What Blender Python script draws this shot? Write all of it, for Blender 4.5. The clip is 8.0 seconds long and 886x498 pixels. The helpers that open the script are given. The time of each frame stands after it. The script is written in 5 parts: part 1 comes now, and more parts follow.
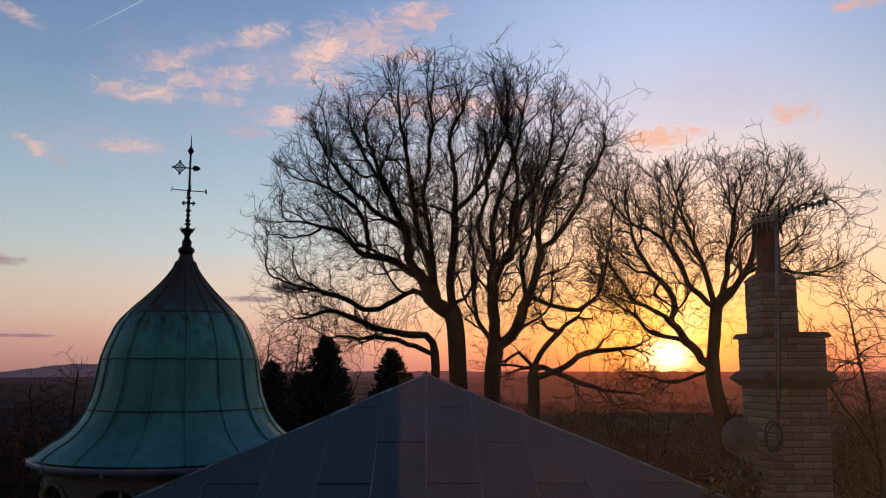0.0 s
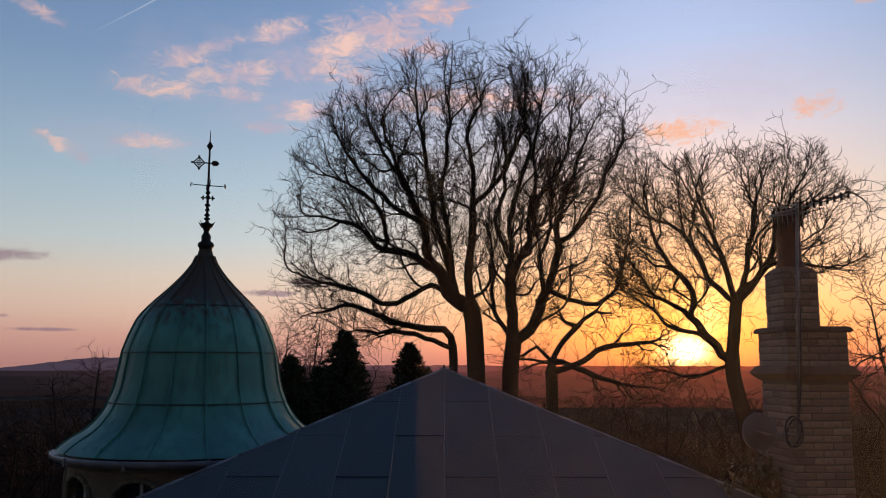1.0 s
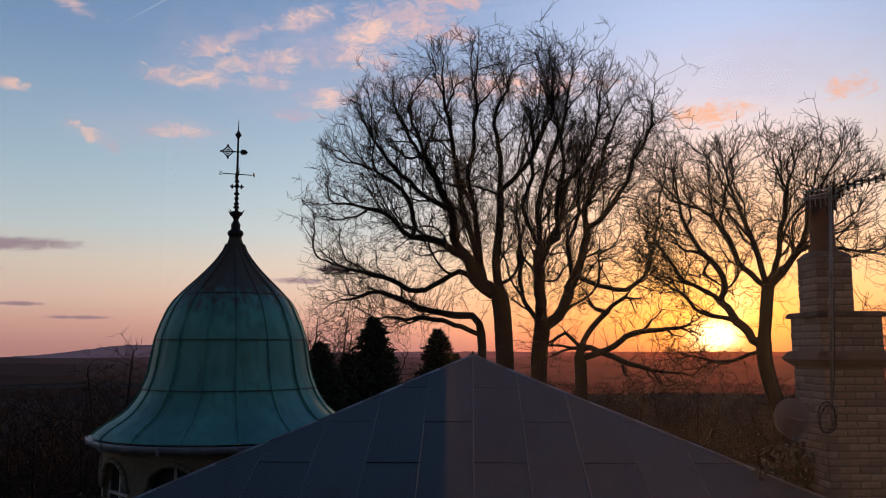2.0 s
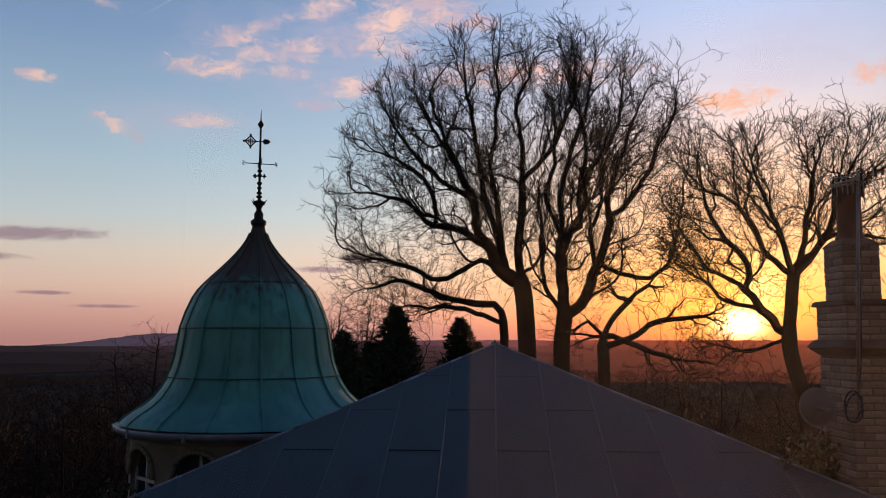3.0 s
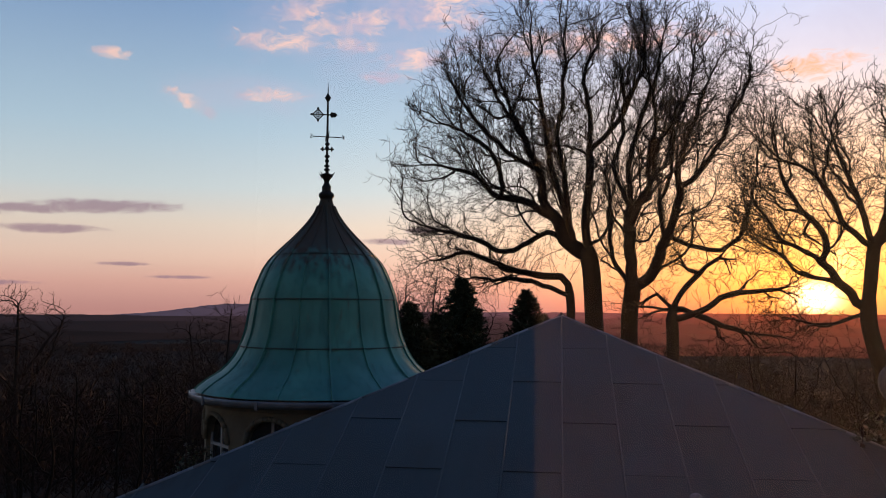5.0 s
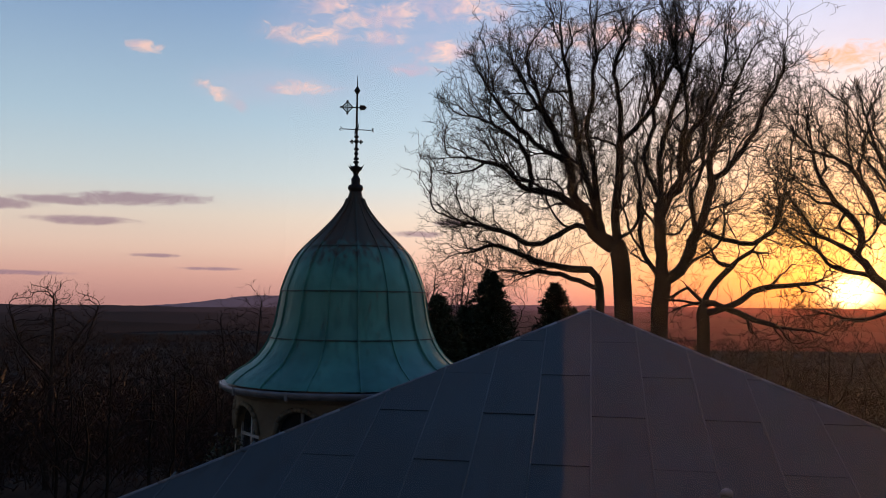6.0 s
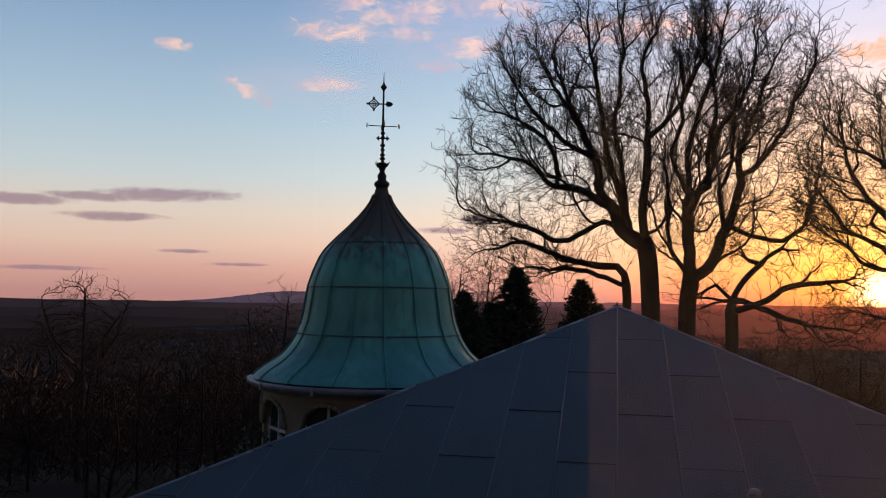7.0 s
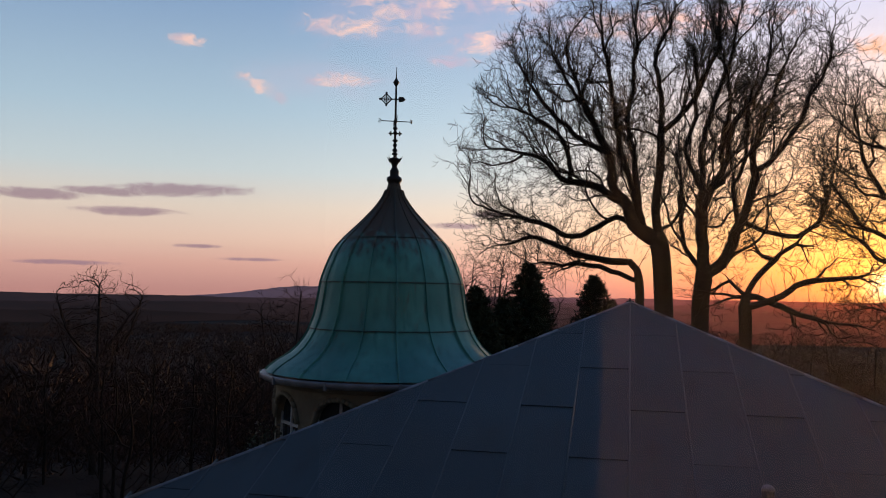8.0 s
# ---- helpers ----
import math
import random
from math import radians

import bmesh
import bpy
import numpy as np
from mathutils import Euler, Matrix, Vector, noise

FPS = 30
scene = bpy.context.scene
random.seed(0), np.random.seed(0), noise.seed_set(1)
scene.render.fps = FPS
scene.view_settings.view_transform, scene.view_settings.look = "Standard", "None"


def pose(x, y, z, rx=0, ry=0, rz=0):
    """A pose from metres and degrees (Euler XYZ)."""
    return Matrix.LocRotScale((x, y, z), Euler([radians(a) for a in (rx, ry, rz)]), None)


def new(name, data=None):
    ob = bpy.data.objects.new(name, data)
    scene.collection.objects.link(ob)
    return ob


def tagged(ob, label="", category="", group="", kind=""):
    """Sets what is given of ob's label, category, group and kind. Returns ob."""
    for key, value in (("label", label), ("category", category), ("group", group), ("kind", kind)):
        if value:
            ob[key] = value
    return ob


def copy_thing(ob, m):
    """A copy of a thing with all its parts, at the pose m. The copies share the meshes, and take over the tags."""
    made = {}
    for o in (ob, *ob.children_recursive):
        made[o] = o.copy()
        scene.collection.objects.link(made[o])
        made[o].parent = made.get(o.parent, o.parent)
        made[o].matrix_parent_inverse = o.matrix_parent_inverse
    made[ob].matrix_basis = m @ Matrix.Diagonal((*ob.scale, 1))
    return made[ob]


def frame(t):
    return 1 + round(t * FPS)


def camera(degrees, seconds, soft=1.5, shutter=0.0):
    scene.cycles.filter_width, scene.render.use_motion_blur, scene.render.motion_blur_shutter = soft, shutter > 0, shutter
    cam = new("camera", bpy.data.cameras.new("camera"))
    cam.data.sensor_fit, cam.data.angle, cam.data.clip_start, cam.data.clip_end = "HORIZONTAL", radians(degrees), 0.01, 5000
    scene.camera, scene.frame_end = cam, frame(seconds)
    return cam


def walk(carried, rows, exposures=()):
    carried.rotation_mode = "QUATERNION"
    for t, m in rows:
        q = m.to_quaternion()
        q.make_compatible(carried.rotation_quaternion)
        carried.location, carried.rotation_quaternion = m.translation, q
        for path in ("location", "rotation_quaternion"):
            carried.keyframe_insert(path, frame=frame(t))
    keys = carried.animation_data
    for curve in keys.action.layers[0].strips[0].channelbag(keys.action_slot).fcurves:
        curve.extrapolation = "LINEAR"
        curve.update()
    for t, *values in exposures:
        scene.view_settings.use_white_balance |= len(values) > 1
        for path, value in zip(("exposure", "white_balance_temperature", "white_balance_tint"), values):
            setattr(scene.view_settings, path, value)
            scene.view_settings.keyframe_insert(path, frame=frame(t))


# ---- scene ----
from mathutils import kdtree

# ---- camera: turns on the spot at an upper window ----
EYE = 11.0
cam = camera(56.2, 8.0, soft=1.0)
ROWS = [
    (0, 0.00, 8.30, 0.00), (0.5, 0.42, 8.17, -0.07), (1, 1.23, 7.90, -0.10), (1.5, 2.29, 7.45, -0.03),
    (3, 4.71, 6.19, 0.04), (3.5, 5.71, 5.88, -0.11), (4, 7.13, 5.36, -0.13), (4.5, 8.27, 4.74, -0.19),
    (6, 11.21, 3.72, -0.63), (6.5, 12.23, 3.61, -0.73), (7, 12.99, 3.45, -0.87), (7.5, 13.59, 3.31, -0.92),
    (8, 13.83, 3.11, -1.00),
]
walk(cam, [(t, pose(0, 0, EYE, 90 + pitch, roll, yaw)) for t, yaw, pitch, roll in ROWS],
     exposures=[(0, 0.12), (3.0, 0.20), (4.5, 0.32), (6.0, 0.38), (8.0, 0.36)])


# ---- small node helpers ----
def srgb(r, g, b):
    return tuple(((c / 255 + 0.055) / 1.055) ** 2.4 if c > 10 else c / 255 / 12.92 for c in (r, g, b)) + (1.0,)


class Nodes:
    """Short way to write a node tree."""

    def __init__(self, tree):
        self.tree = tree
        tree.nodes.clear()

    def put(self, kind, **settings):
        node = self.tree.nodes.new(kind)
        for key, value in settings.items():
            setattr(node, key, value)
        return node

    def feed(self, socket, value):
        if isinstance(value, bpy.types.NodeSocket):
            self.tree.links.new(value, socket)
        else:
            socket.default_value = value

    def math(self, op, a, b=0.0, c=0.0, clamp=False):
        node = self.put("ShaderNodeMath", operation=op, use_clamp=clamp)
        for socket, value in zip(node.inputs, (a, b, c)):
            self.feed(socket, value)
        return node.outputs[0]

    def span(self, value, a, b, lo=0.0, hi=1.0, smooth=True):
        node = self.put("ShaderNodeMapRange", interpolation_type="SMOOTHSTEP" if smooth else "LINEAR")
        for socket, v in zip(node.inputs[:5], (value, a, b, lo, hi)):
            self.feed(socket, v)
        return node.outputs[0]

    def mix(self, fac, a, b, how="MIX"):
        node = self.put("ShaderNodeMix", data_type="RGBA", blend_type=how)
        self.feed(node.inputs[0], fac), self.feed(node.inputs[6], a), self.feed(node.inputs[7], b)
        return node.outputs[2]

    def noise(self, vector, scale, detail=4.0, rough=0.55, warp=0.0):
        node = self.put("ShaderNodeTexNoise")
        self.feed(node.inputs["Vector"], vector)
        for key, value in (("Scale", scale), ("Detail", detail), ("Roughness", rough), ("Distortion", warp)):
            node.inputs[key].default_value = value
        return node.outputs[0]

    def ramp(self, fac, stops):
        node = self.put("ShaderNodeValToRGB")
        el = node.color_ramp.elements
        while len(el) < len(stops):
            el.new(0.5)
        for e, (at, colour) in zip(el, stops):
            e.position, e.color = at, colour
        self.feed(node.inputs[0], fac)
        return node.outputs[0]

    def stretch(self, vector, scale):
        node = self.put("ShaderNodeMapping")
        self.feed(node.inputs[0], vector)
        node.inputs[3].default_value = scale
        return node.outputs[0]


# ---- world: sunset sky with broken cloud, and the low sun ----
SUN_AZ, SUN_EL = -14.9, 1.0
sun_way = Vector((-math.sin(radians(SUN_AZ)) * math.cos(radians(SUN_EL)), math.cos(radians(SUN_AZ)) * math.cos(radians(SUN_EL)), math.sin(radians(SUN_EL))))

world = bpy.data.worlds.new("sunset_sky")
scene.world = world
world.use_nodes = True
w = Nodes(world.node_tree)
way = w.put("ShaderNodeTexCoord").outputs["Generated"]
sep = w.put("ShaderNodeSeparateXYZ")
w.feed(sep.inputs[0], way)
dx, dy, dz = sep.outputs
el = w.math("MULTIPLY", w.math("ARCSINE", dz), 57.29578)
az = w.math("MULTIPLY", w.math("ARCTAN2", w.math("MULTIPLY", dx, -1.0), dy), 57.29578)
dot = w.put("ShaderNodeVectorMath", operation="DOT_PRODUCT")
w.feed(dot.inputs[0], way)
dot.inputs[1].default_value = sun_way
away = w.math("MULTIPLY", w.math("ARCCOSINE", w.math("MINIMUM", dot.outputs["Value"], 1.0)), 57.29578)
side = w.math("ABSOLUTE", w.math("SUBTRACT", az, SUN_AZ))

rise = w.math("DIVIDE", el, 60.0, clamp=True)
cool = w.ramp(rise, [
    (0.0, srgb(186, 136, 130)), (0.03, srgb(204, 159, 150)), (0.06, srgb(214, 184, 172)), (0.095, srgb(210, 196, 186)),
    (0.135, srgb(186, 198, 204)), (0.20, srgb(162, 186, 204)), (0.33, srgb(120, 150, 188)), (0.45, srgb(98, 130, 176)), (1.0, srgb(62, 92, 150))])
warm = w.ramp(rise, [
    (0.0, srgb(236, 116, 76)), (0.03, srgb(246, 148, 88)), (0.07, srgb(248, 180, 116)), (0.12, srgb(242, 194, 156)),
    (0.18, srgb(228, 196, 176)), (0.26, srgb(204, 200, 214)), (0.36, srgb(170, 190, 228)), (0.5, srgb(138, 165, 214)), (1.0, srgb(72, 100, 160))])
near_sun = w.span(side, 0.0, 27.0, 1.0, 0.0)
sky = w.mix(near_sun, cool, warm)

# real scattering underneath, so that the light has the right spread
nishita = w.put("ShaderNodeTexSky", sky_type="NISHITA", sun_disc=False, sun_elevation=radians(SUN_EL), sun_rotation=radians(-SUN_AZ), dust_density=2.0)
sky = w.mix(1.0, sky, w.mix(1.0, nishita.outputs[0], (0.05, 0.05, 0.05, 1), "MULTIPLY"), "ADD")


def bank(a, e, wide, high, lean=0.0):
    """A soft oval of sky, in degrees: 1 in its middle, 0 at its rim, below 0 outside."""
    p = w.math("SUBTRACT", az, a)
    q = w.math("SUBTRACT", w.math("SUBTRACT", el, e), w.math("MULTIPLY", p, lean))
    p, q = w.math("DIVIDE", p, wide), w.math("DIVIDE", q, high)
    return w.math("SUBTRACT", 1.0, w.math("ADD", w.math("MULTIPLY", p, p), w.math("MULTIPLY", q, q)))


def banks(rows, detail, scale, low, high, floor=-3.0):
    best = None
    for row in rows:
        one = bank(*row)
        best = one if best is None else w.math("MAXIMUM", best, one)
    best = w.math("MAXIMUM", best, floor)
    grain = w.noise(w.stretch(way, (1.0, 1.0, 2.0)), scale, 9.0, 0.70, 0.9)
    return w.span(w.math("ADD", best, w.math("MULTIPLY", w.math("SUBTRACT", grain, 0.5), detail)), low, high)


pink = banks([
    (21.1, 17.9, 3.2, 0.80), (19.3, 20.1, 2.2, 0.75, -0.15), (15.6, 19.3, 3.4, 0.9, -0.08), (15.7, 17.9, 1.9, 0.6), (11.2, 20.0, 2.8, 1.1, -0.1),
    (11.3, 17.1, 3.0, 0.75, -0.12), (6.0, 22.4, 4.6, 1.7, -0.1), (1.8, 24.0, 2.6, 0.95), (13.0, 22.2, 2.4, 0.9, -0.2), 
    (28.4, 21.5, 2.0, 0.5, 0.3), (26.4, 13.6, 2.0, 0.6, 0.45), (21.3, 14.4, 2.6, 0.5), (-0.6, 18.0, 9.5, 1.0), (-14.8, 15.4, 3.4, 0.9),
    (-23.5, 16.3, 1.8, 0.8), (-27.5, 22.3, 1.8, 0.5), (31.5, 16.2, 1.2, 0.4), (8.6, 19.6, 2.4, 0.7), (8.8, 21.2, 2.6, 0.8, -0.2), (3.2, 21.5, 2.8, 0.8), (17.2, 20.9, 2.2, 0.5, -0.3), (13.5, 15.8, 2.0, 0.5)], 5.6, 40.0, -0.3, 1.7)
veil = banks([(14.0, 19.5, 12.0, 4.5), (23.0, 14.3, 8.0, 1.8), (-19.0, 18.0, 8.0, 3.5), (6.0, 16.0, 8.0, 2.0)], 2.6, 14.0, 0.0, 1.6)
dusk = banks([
    (31.4, 6.55, 5.4, 0.54, -0.03), (36.2, 6.2, 3.0, 0.36), (40.3, 5.8, 3.4, 0.40), (34.7, 5.0, 3.6, 0.36), (30.4, 2.9, 1.9, 0.15), (38.5, 1.6, 3.4, 0.2),
    (27.0, 2.1, 2.4, 0.15), (13.2, 4.7, 2.4, 0.26), (10.8, 5.5, 1.4, 0.24)], 2.6, 30.0, -0.1, 0.9)
shade = w.span(w.noise(way, 17.0, 4, 0.6), 0.42, 0.62)
sky = w.mix(w.math("MULTIPLY", veil, 0.35), sky, srgb(196, 186, 206))
sky = w.mix(w.math("MULTIPLY", pink, 0.88), sky, w.mix(near_sun, w.mix(shade, srgb(192, 176, 194), srgb(250, 206, 190)), srgb(252, 178, 132)))
sky = w.mix(w.math("MULTIPLY", dusk, 0.75), sky, w.mix(near_sun, srgb(146, 118, 134), srgb(200, 130, 100)))

# a vapour trail
trail = w.math("SUBTRACT", w.math("SUBTRACT", el, 21.9), w.math("MULTIPLY", w.math("SUBTRACT", az, 23.4), -0.66))
trail = w.math("MULTIPLY", w.span(w.math("ABSOLUTE", trail), 0.0, 0.06, 1.0, 0.0), w.span(az, 21.0, 26.2, 1.0, 0.0))
sky = w.mix(w.math("MULTIPLY", trail, 0.6), sky, srgb(228, 228, 240))

# glare of the sun in the haze
flat = w.math("ADD", w.math("MULTIPLY", w.math("SUBTRACT", az, SUN_AZ), w.math("SUBTRACT", az, SUN_AZ)),
              w.math("MULTIPLY", w.math("MULTIPLY", w.math("SUBTRACT", el, SUN_EL), w.math("SUBTRACT", el, SUN_EL)), 2.0))
halo = w.math("EXPONENT", w.math("DIVIDE", flat, -22.0))
core = w.math("EXPONENT", w.math("DIVIDE", flat, -1.3))
upper = w.math("EXPONENT", w.math("MULTIPLY", w.math("ADD", w.math("POWER", w.math("ABSOLUTE", w.math("ADD", az, 16.3)), 2.0), w.math("POWER", w.math("ABSOLUTE", w.math("SUBTRACT", el, 3.1)), 2.0)), -0.6))
sky = w.mix(halo, sky, (0.34, 0.25, 0.03, 1), "ADD")
sky = w.mix(core, sky, (5.0, 4.0, 1.9, 1), "ADD")
sky = w.mix(upper, sky, (0.8, 0.62, 0.25, 1), "ADD")
# the sky grows dark behind the watcher, away from the sunset
dim = w.span(side, 50.0, 150.0, 1.0, 0.42)
sky = w.mix(1.0, sky, w.math("MULTIPLY", dim, w.span(side, 18.0, 48.0, 1.0, 0.84)), "MULTIPLY")
back = w.put("ShaderNodeBackground")
w.feed(back.inputs[0], sky)
back.inputs[1].default_value = 1.0
w.feed(w.put("ShaderNodeOutputWorld").inputs[0], back.outputs[0])

sun = new("sun", bpy.data.lights.new("sun", "SUN"))
sun.data.energy, sun.data.angle, sun.data.color = 2.6, radians(0.6), (1.0, 0.5, 0.22)
sun.rotation_euler = (-sun_way).to_track_quat("-Z", "Y").to_euler()


# ---- materials ----
def material(name, build):
    m = bpy.data.materials.new(name)
    m.use_nodes = True
    n = Nodes(m.node_tree)
    bsdf = n.put("ShaderNodeBsdfPrincipled")
    n.feed(n.put("ShaderNodeOutputMaterial").inputs[0], bsdf.outputs[0])
    build(n, bsdf, n.put("ShaderNodeTexCoord").outputs["Object"])
    return m


def bump(n, bsdf, height, strength, distance=0.01):
    node = n.put("ShaderNodeBump")
    node.inputs["Strength"].default_value, node.inputs["Distance"].default_value = strength, distance
    n.feed(node.inputs["Height"], height)
    n.feed(bsdf.inputs["Normal"], node.outputs[0])


def two_scale(base, spots, coarse, fine, rough, relief=0.3, metal=0.0, tint=None):
    """A surface of a base colour with large stains and fine grain."""

    def build(n, bsdf, at):
        big, small = n.noise(at, coarse, 5, 0.6, 0.4), n.noise(at, fine, 6, 0.65)
        colour = n.mix(n.span(big, 0.38, 0.68), base, spots)
        if tint:
            chance = n.put("ShaderNodeObjectInfo").outputs["Random"]
            colour = n.mix(n.math("MULTIPLY", chance, 0.9), colour, tint)
        colour = n.mix(n.span(small, 0.3, 0.75, 0.0, 0.35), colour, tuple(c * 0.45 for c in base[:3]) + (1,))
        n.feed(bsdf.inputs["Base Color"], colour)
        n.feed(bsdf.inputs["Roughness"], n.span(big, 0.3, 0.7, max(0.05, rough - 0.1), min(1.0, rough + 0.12)))
        bsdf.inputs["Metallic"].default_value = metal
        bump(n, bsdf, small, relief)

    return build


def copper_build(n, bsdf, at):
    s = n.put("ShaderNodeSeparateXYZ")
    n.feed(s.inputs[0], at)
    streak = n.noise(n.stretch(at, (6.0, 6.0, 0.35)), 1.6, 6, 0.65, 0.2)
    blot = n.noise(at, 1.1, 5, 0.6, 0.5)
    fine = n.noise(at, 45.0, 5, 0.6)
    colour = n.mix(n.span(blot, 0.35, 0.7), (0.055, 0.22, 0.165, 1), (0.11, 0.36, 0.265, 1))
    colour = n.mix(n.span(streak, 0.48, 0.72, 0.0, 0.65), colour, (0.03, 0.10, 0.095, 1))
    colour = n.mix(n.span(n.noise(n.stretch(at, (9.0, 9.0, 0.25)), 1.1, 4, 0.6), 0.60, 0.72, 0.0, 0.7), colour, (0.10, 0.055, 0.03, 1))
    # old brown metal shows near the tip, running down in streaks
    tip = n.span(n.math("ADD", s.outputs[2], n.math("MULTIPLY", n.math("SUBTRACT", streak, 0.5), 1.6)), 2.05, 2.7)
    colour = n.mix(tip, colour, (0.085, 0.04, 0.022, 1))
    chance = n.put("ShaderNodeObjectInfo").outputs["Random"]
    colour = n.mix(n.math("MULTIPLY", chance, 0.3), colour, (0.06, 0.17, 0.16, 1))
    colour = n.mix(n.span(fine, 0.4, 0.8, 0.0, 0.3), colour, (0.12, 0.31, 0.25, 1))
    n.feed(bsdf.inputs["Base Color"], colour)
    n.feed(bsdf.inputs["Roughness"], n.math("MAXIMUM", n.span(streak, 0.3, 0.7, 0.42, 0.65), n.math("MULTIPLY", tip, 0.85)))
    bsdf.inputs["Metallic"].default_value = 0.08
    bsdf.inputs["Specular IOR Level"].default_value = 0.4
    bump(n, bsdf, n.math("ADD", n.math("MULTIPLY", fine, 0.2), blot), 0.25, 0.02)


def lead_build(n, bsdf, at):
    big, mid, fine = n.noise(at, 0.7, 5, 0.6, 0.6), n.noise(n.stretch(at, (3, 0.7, 1)), 2.2, 5, 0.6), n.noise(at, 60, 5, 0.6)
    chance = n.put("ShaderNodeObjectInfo").outputs["Random"]
    colour = n.mix(chance, (0.032, 0.046, 0.046, 1), (0.045, 0.060, 0.059, 1))
    colour = n.mix(n.span(big, 0.4, 0.7, 0.0, 0.6), colour, (0.066, 0.074, 0.070, 1))
    colour = n.mix(n.span(mid, 0.5, 0.75, 0.0, 0.5), colour, (0.03, 0.029, 0.026, 1))
    n.feed(bsdf.inputs["Base Color"], colour)
    n.feed(bsdf.inputs["Roughness"], n.span(big, 0.3, 0.7, 0.62, 0.8))
    bsdf.inputs["Specular IOR Level"].default_value = 0.3
    bump(n, bsdf, n.math("ADD", mid, n.math("MULTIPLY", fine, 0.25)), 0.35, 0.01)


def ground_build(n, bsdf, at):
    big, mid, fine = n.noise(at, 0.004, 5, 0.6, 0.4), n.noise(at, 0.05, 6, 0.7), n.noise(at, 1.5, 6, 0.7)
    colour = n.mix(n.span(big, 0.4, 0.65), (0.020, 0.016, 0.013, 1), (0.032, 0.027, 0.022, 1))
    colour = n.mix(n.span(mid, 0.4, 0.7, 0.0, 0.8), colour, (0.014, 0.011, 0.010, 1))
    colour = n.mix(n.span(fine, 0.4, 0.7, 0.0, 0.5), colour, (0.03, 0.024, 0.02, 1))
    n.feed(bsdf.inputs["Base Color"], colour)
    bsdf.inputs["Roughness"].default_value = 0.95
    bsdf.inputs["Specular IOR Level"].default_value = 0.08
    bump(n, bsdf, n.math("ADD", mid, fine), 0.8, 0.5)


COPPER = material("verdigris_copper", copper_build)
LEAD = material("lead_sheet", lead_build)
GROUND = material("winter_woodland_floor", ground_build)
COPPER_DARK = material("dark_welt_copper", two_scale((0.03, 0.075, 0.07, 1), (0.05, 0.035, 0.025, 1), 5, 40, 0.6, 0.2, 0.2))
IRON = material("wrought_iron", two_scale((0.02, 0.018, 0.016, 1), (0.05, 0.03, 0.02, 1), 8, 60, 0.6, 0.3, 0.6))
BARK = material("oak_bark", two_scale((0.034, 0.026, 0.021, 1), (0.055, 0.045, 0.036, 1), 1.2, 14, 0.9, 0.8))
TWIG = material("twig_bark", two_scale((0.036, 0.026, 0.021, 1), (0.055, 0.04, 0.033, 1), 0.6, 10, 0.85, 0.2))
WOODS = material("far_winter_twigs", two_scale((0.034, 0.02, 0.015, 1), (0.058, 0.032, 0.024, 1), 0.02, 1.5, 0.7, 0.2))
SCRUB = material("dark_scrub_bark", two_scale((0.018, 0.014, 0.012, 1), (0.03, 0.022, 0.018, 1), 0.6, 8, 0.95, 0.2))
BIRCH = material("birch_bark", two_scale((0.30, 0.28, 0.25, 1), (0.07, 0.06, 0.05, 1), 2.5, 20, 0.8, 0.4))
NEEDLE = material("conifer_needles", two_scale((0.022, 0.035, 0.022, 1), (0.04, 0.05, 0.028, 1), 0.8, 9, 0.8, 0.3))
IVY = material("ivy_leaf", two_scale((0.04, 0.06, 0.025, 1), (0.10, 0.045, 0.025, 1), 6, 30, 0.55, 0.2))
BRICK = material("buff_brick", two_scale((0.40, 0.33, 0.26, 1), (0.20, 0.15, 0.12, 1), 3, 55, 0.9, 0.5, tint=(0.15, 0.10, 0.08, 1)))
MORTAR = material("lime_mortar", two_scale((0.11, 0.10, 0.088, 1), (0.10, 0.09, 0.08, 1), 3, 40, 0.95, 0.5))
STONE = material("weathered_coping", two_scale((0.12, 0.082, 0.066, 1), (0.06, 0.045, 0.038, 1), 4, 30, 0.9, 0.5))
CLAY = material("red_clay_pot", two_scale((0.13, 0.045, 0.032, 1), (0.05, 0.025, 0.022, 1), 5, 40, 0.8, 0.3))
RENDER = material("ochre_stucco", two_scale((0.22, 0.175, 0.11, 1), (0.15, 0.12, 0.08, 1), 1.2, 25, 0.9, 0.4))
GUTTER = material("grey_painted_gutter", two_scale((0.22, 0.225, 0.24, 1), (0.15, 0.15, 0.155, 1), 3, 30, 0.45, 0.15))
WHITE = material("white_window_paint", two_scale((0.50, 0.50, 0.48, 1), (0.38, 0.37, 0.36, 1), 2, 30, 0.5, 0.15))
STEEL = material("galvanised_steel", two_scale((0.22, 0.22, 0.23, 1), (0.12, 0.12, 0.12, 1), 6, 50, 0.55, 0.2, 0.5))
DISH = material("grey_dish_paint", two_scale((0.15, 0.155, 0.18, 1), (0.11, 0.11, 0.125, 1), 4, 40, 0.55, 0.1))
CABLE = material("black_cable", two_scale((0.02, 0.02, 0.02, 1), (0.04, 0.04, 0.04, 1), 5, 30, 0.5, 0.1))


def glass_build(n, bsdf, at):
    bsdf.inputs["Base Color"].default_value = (0.02, 0.025, 0.03, 1)
    n.feed(bsdf.inputs["Roughness"], n.span(n.noise(at, 3.0), 0.3, 0.7, 0.03, 0.12))


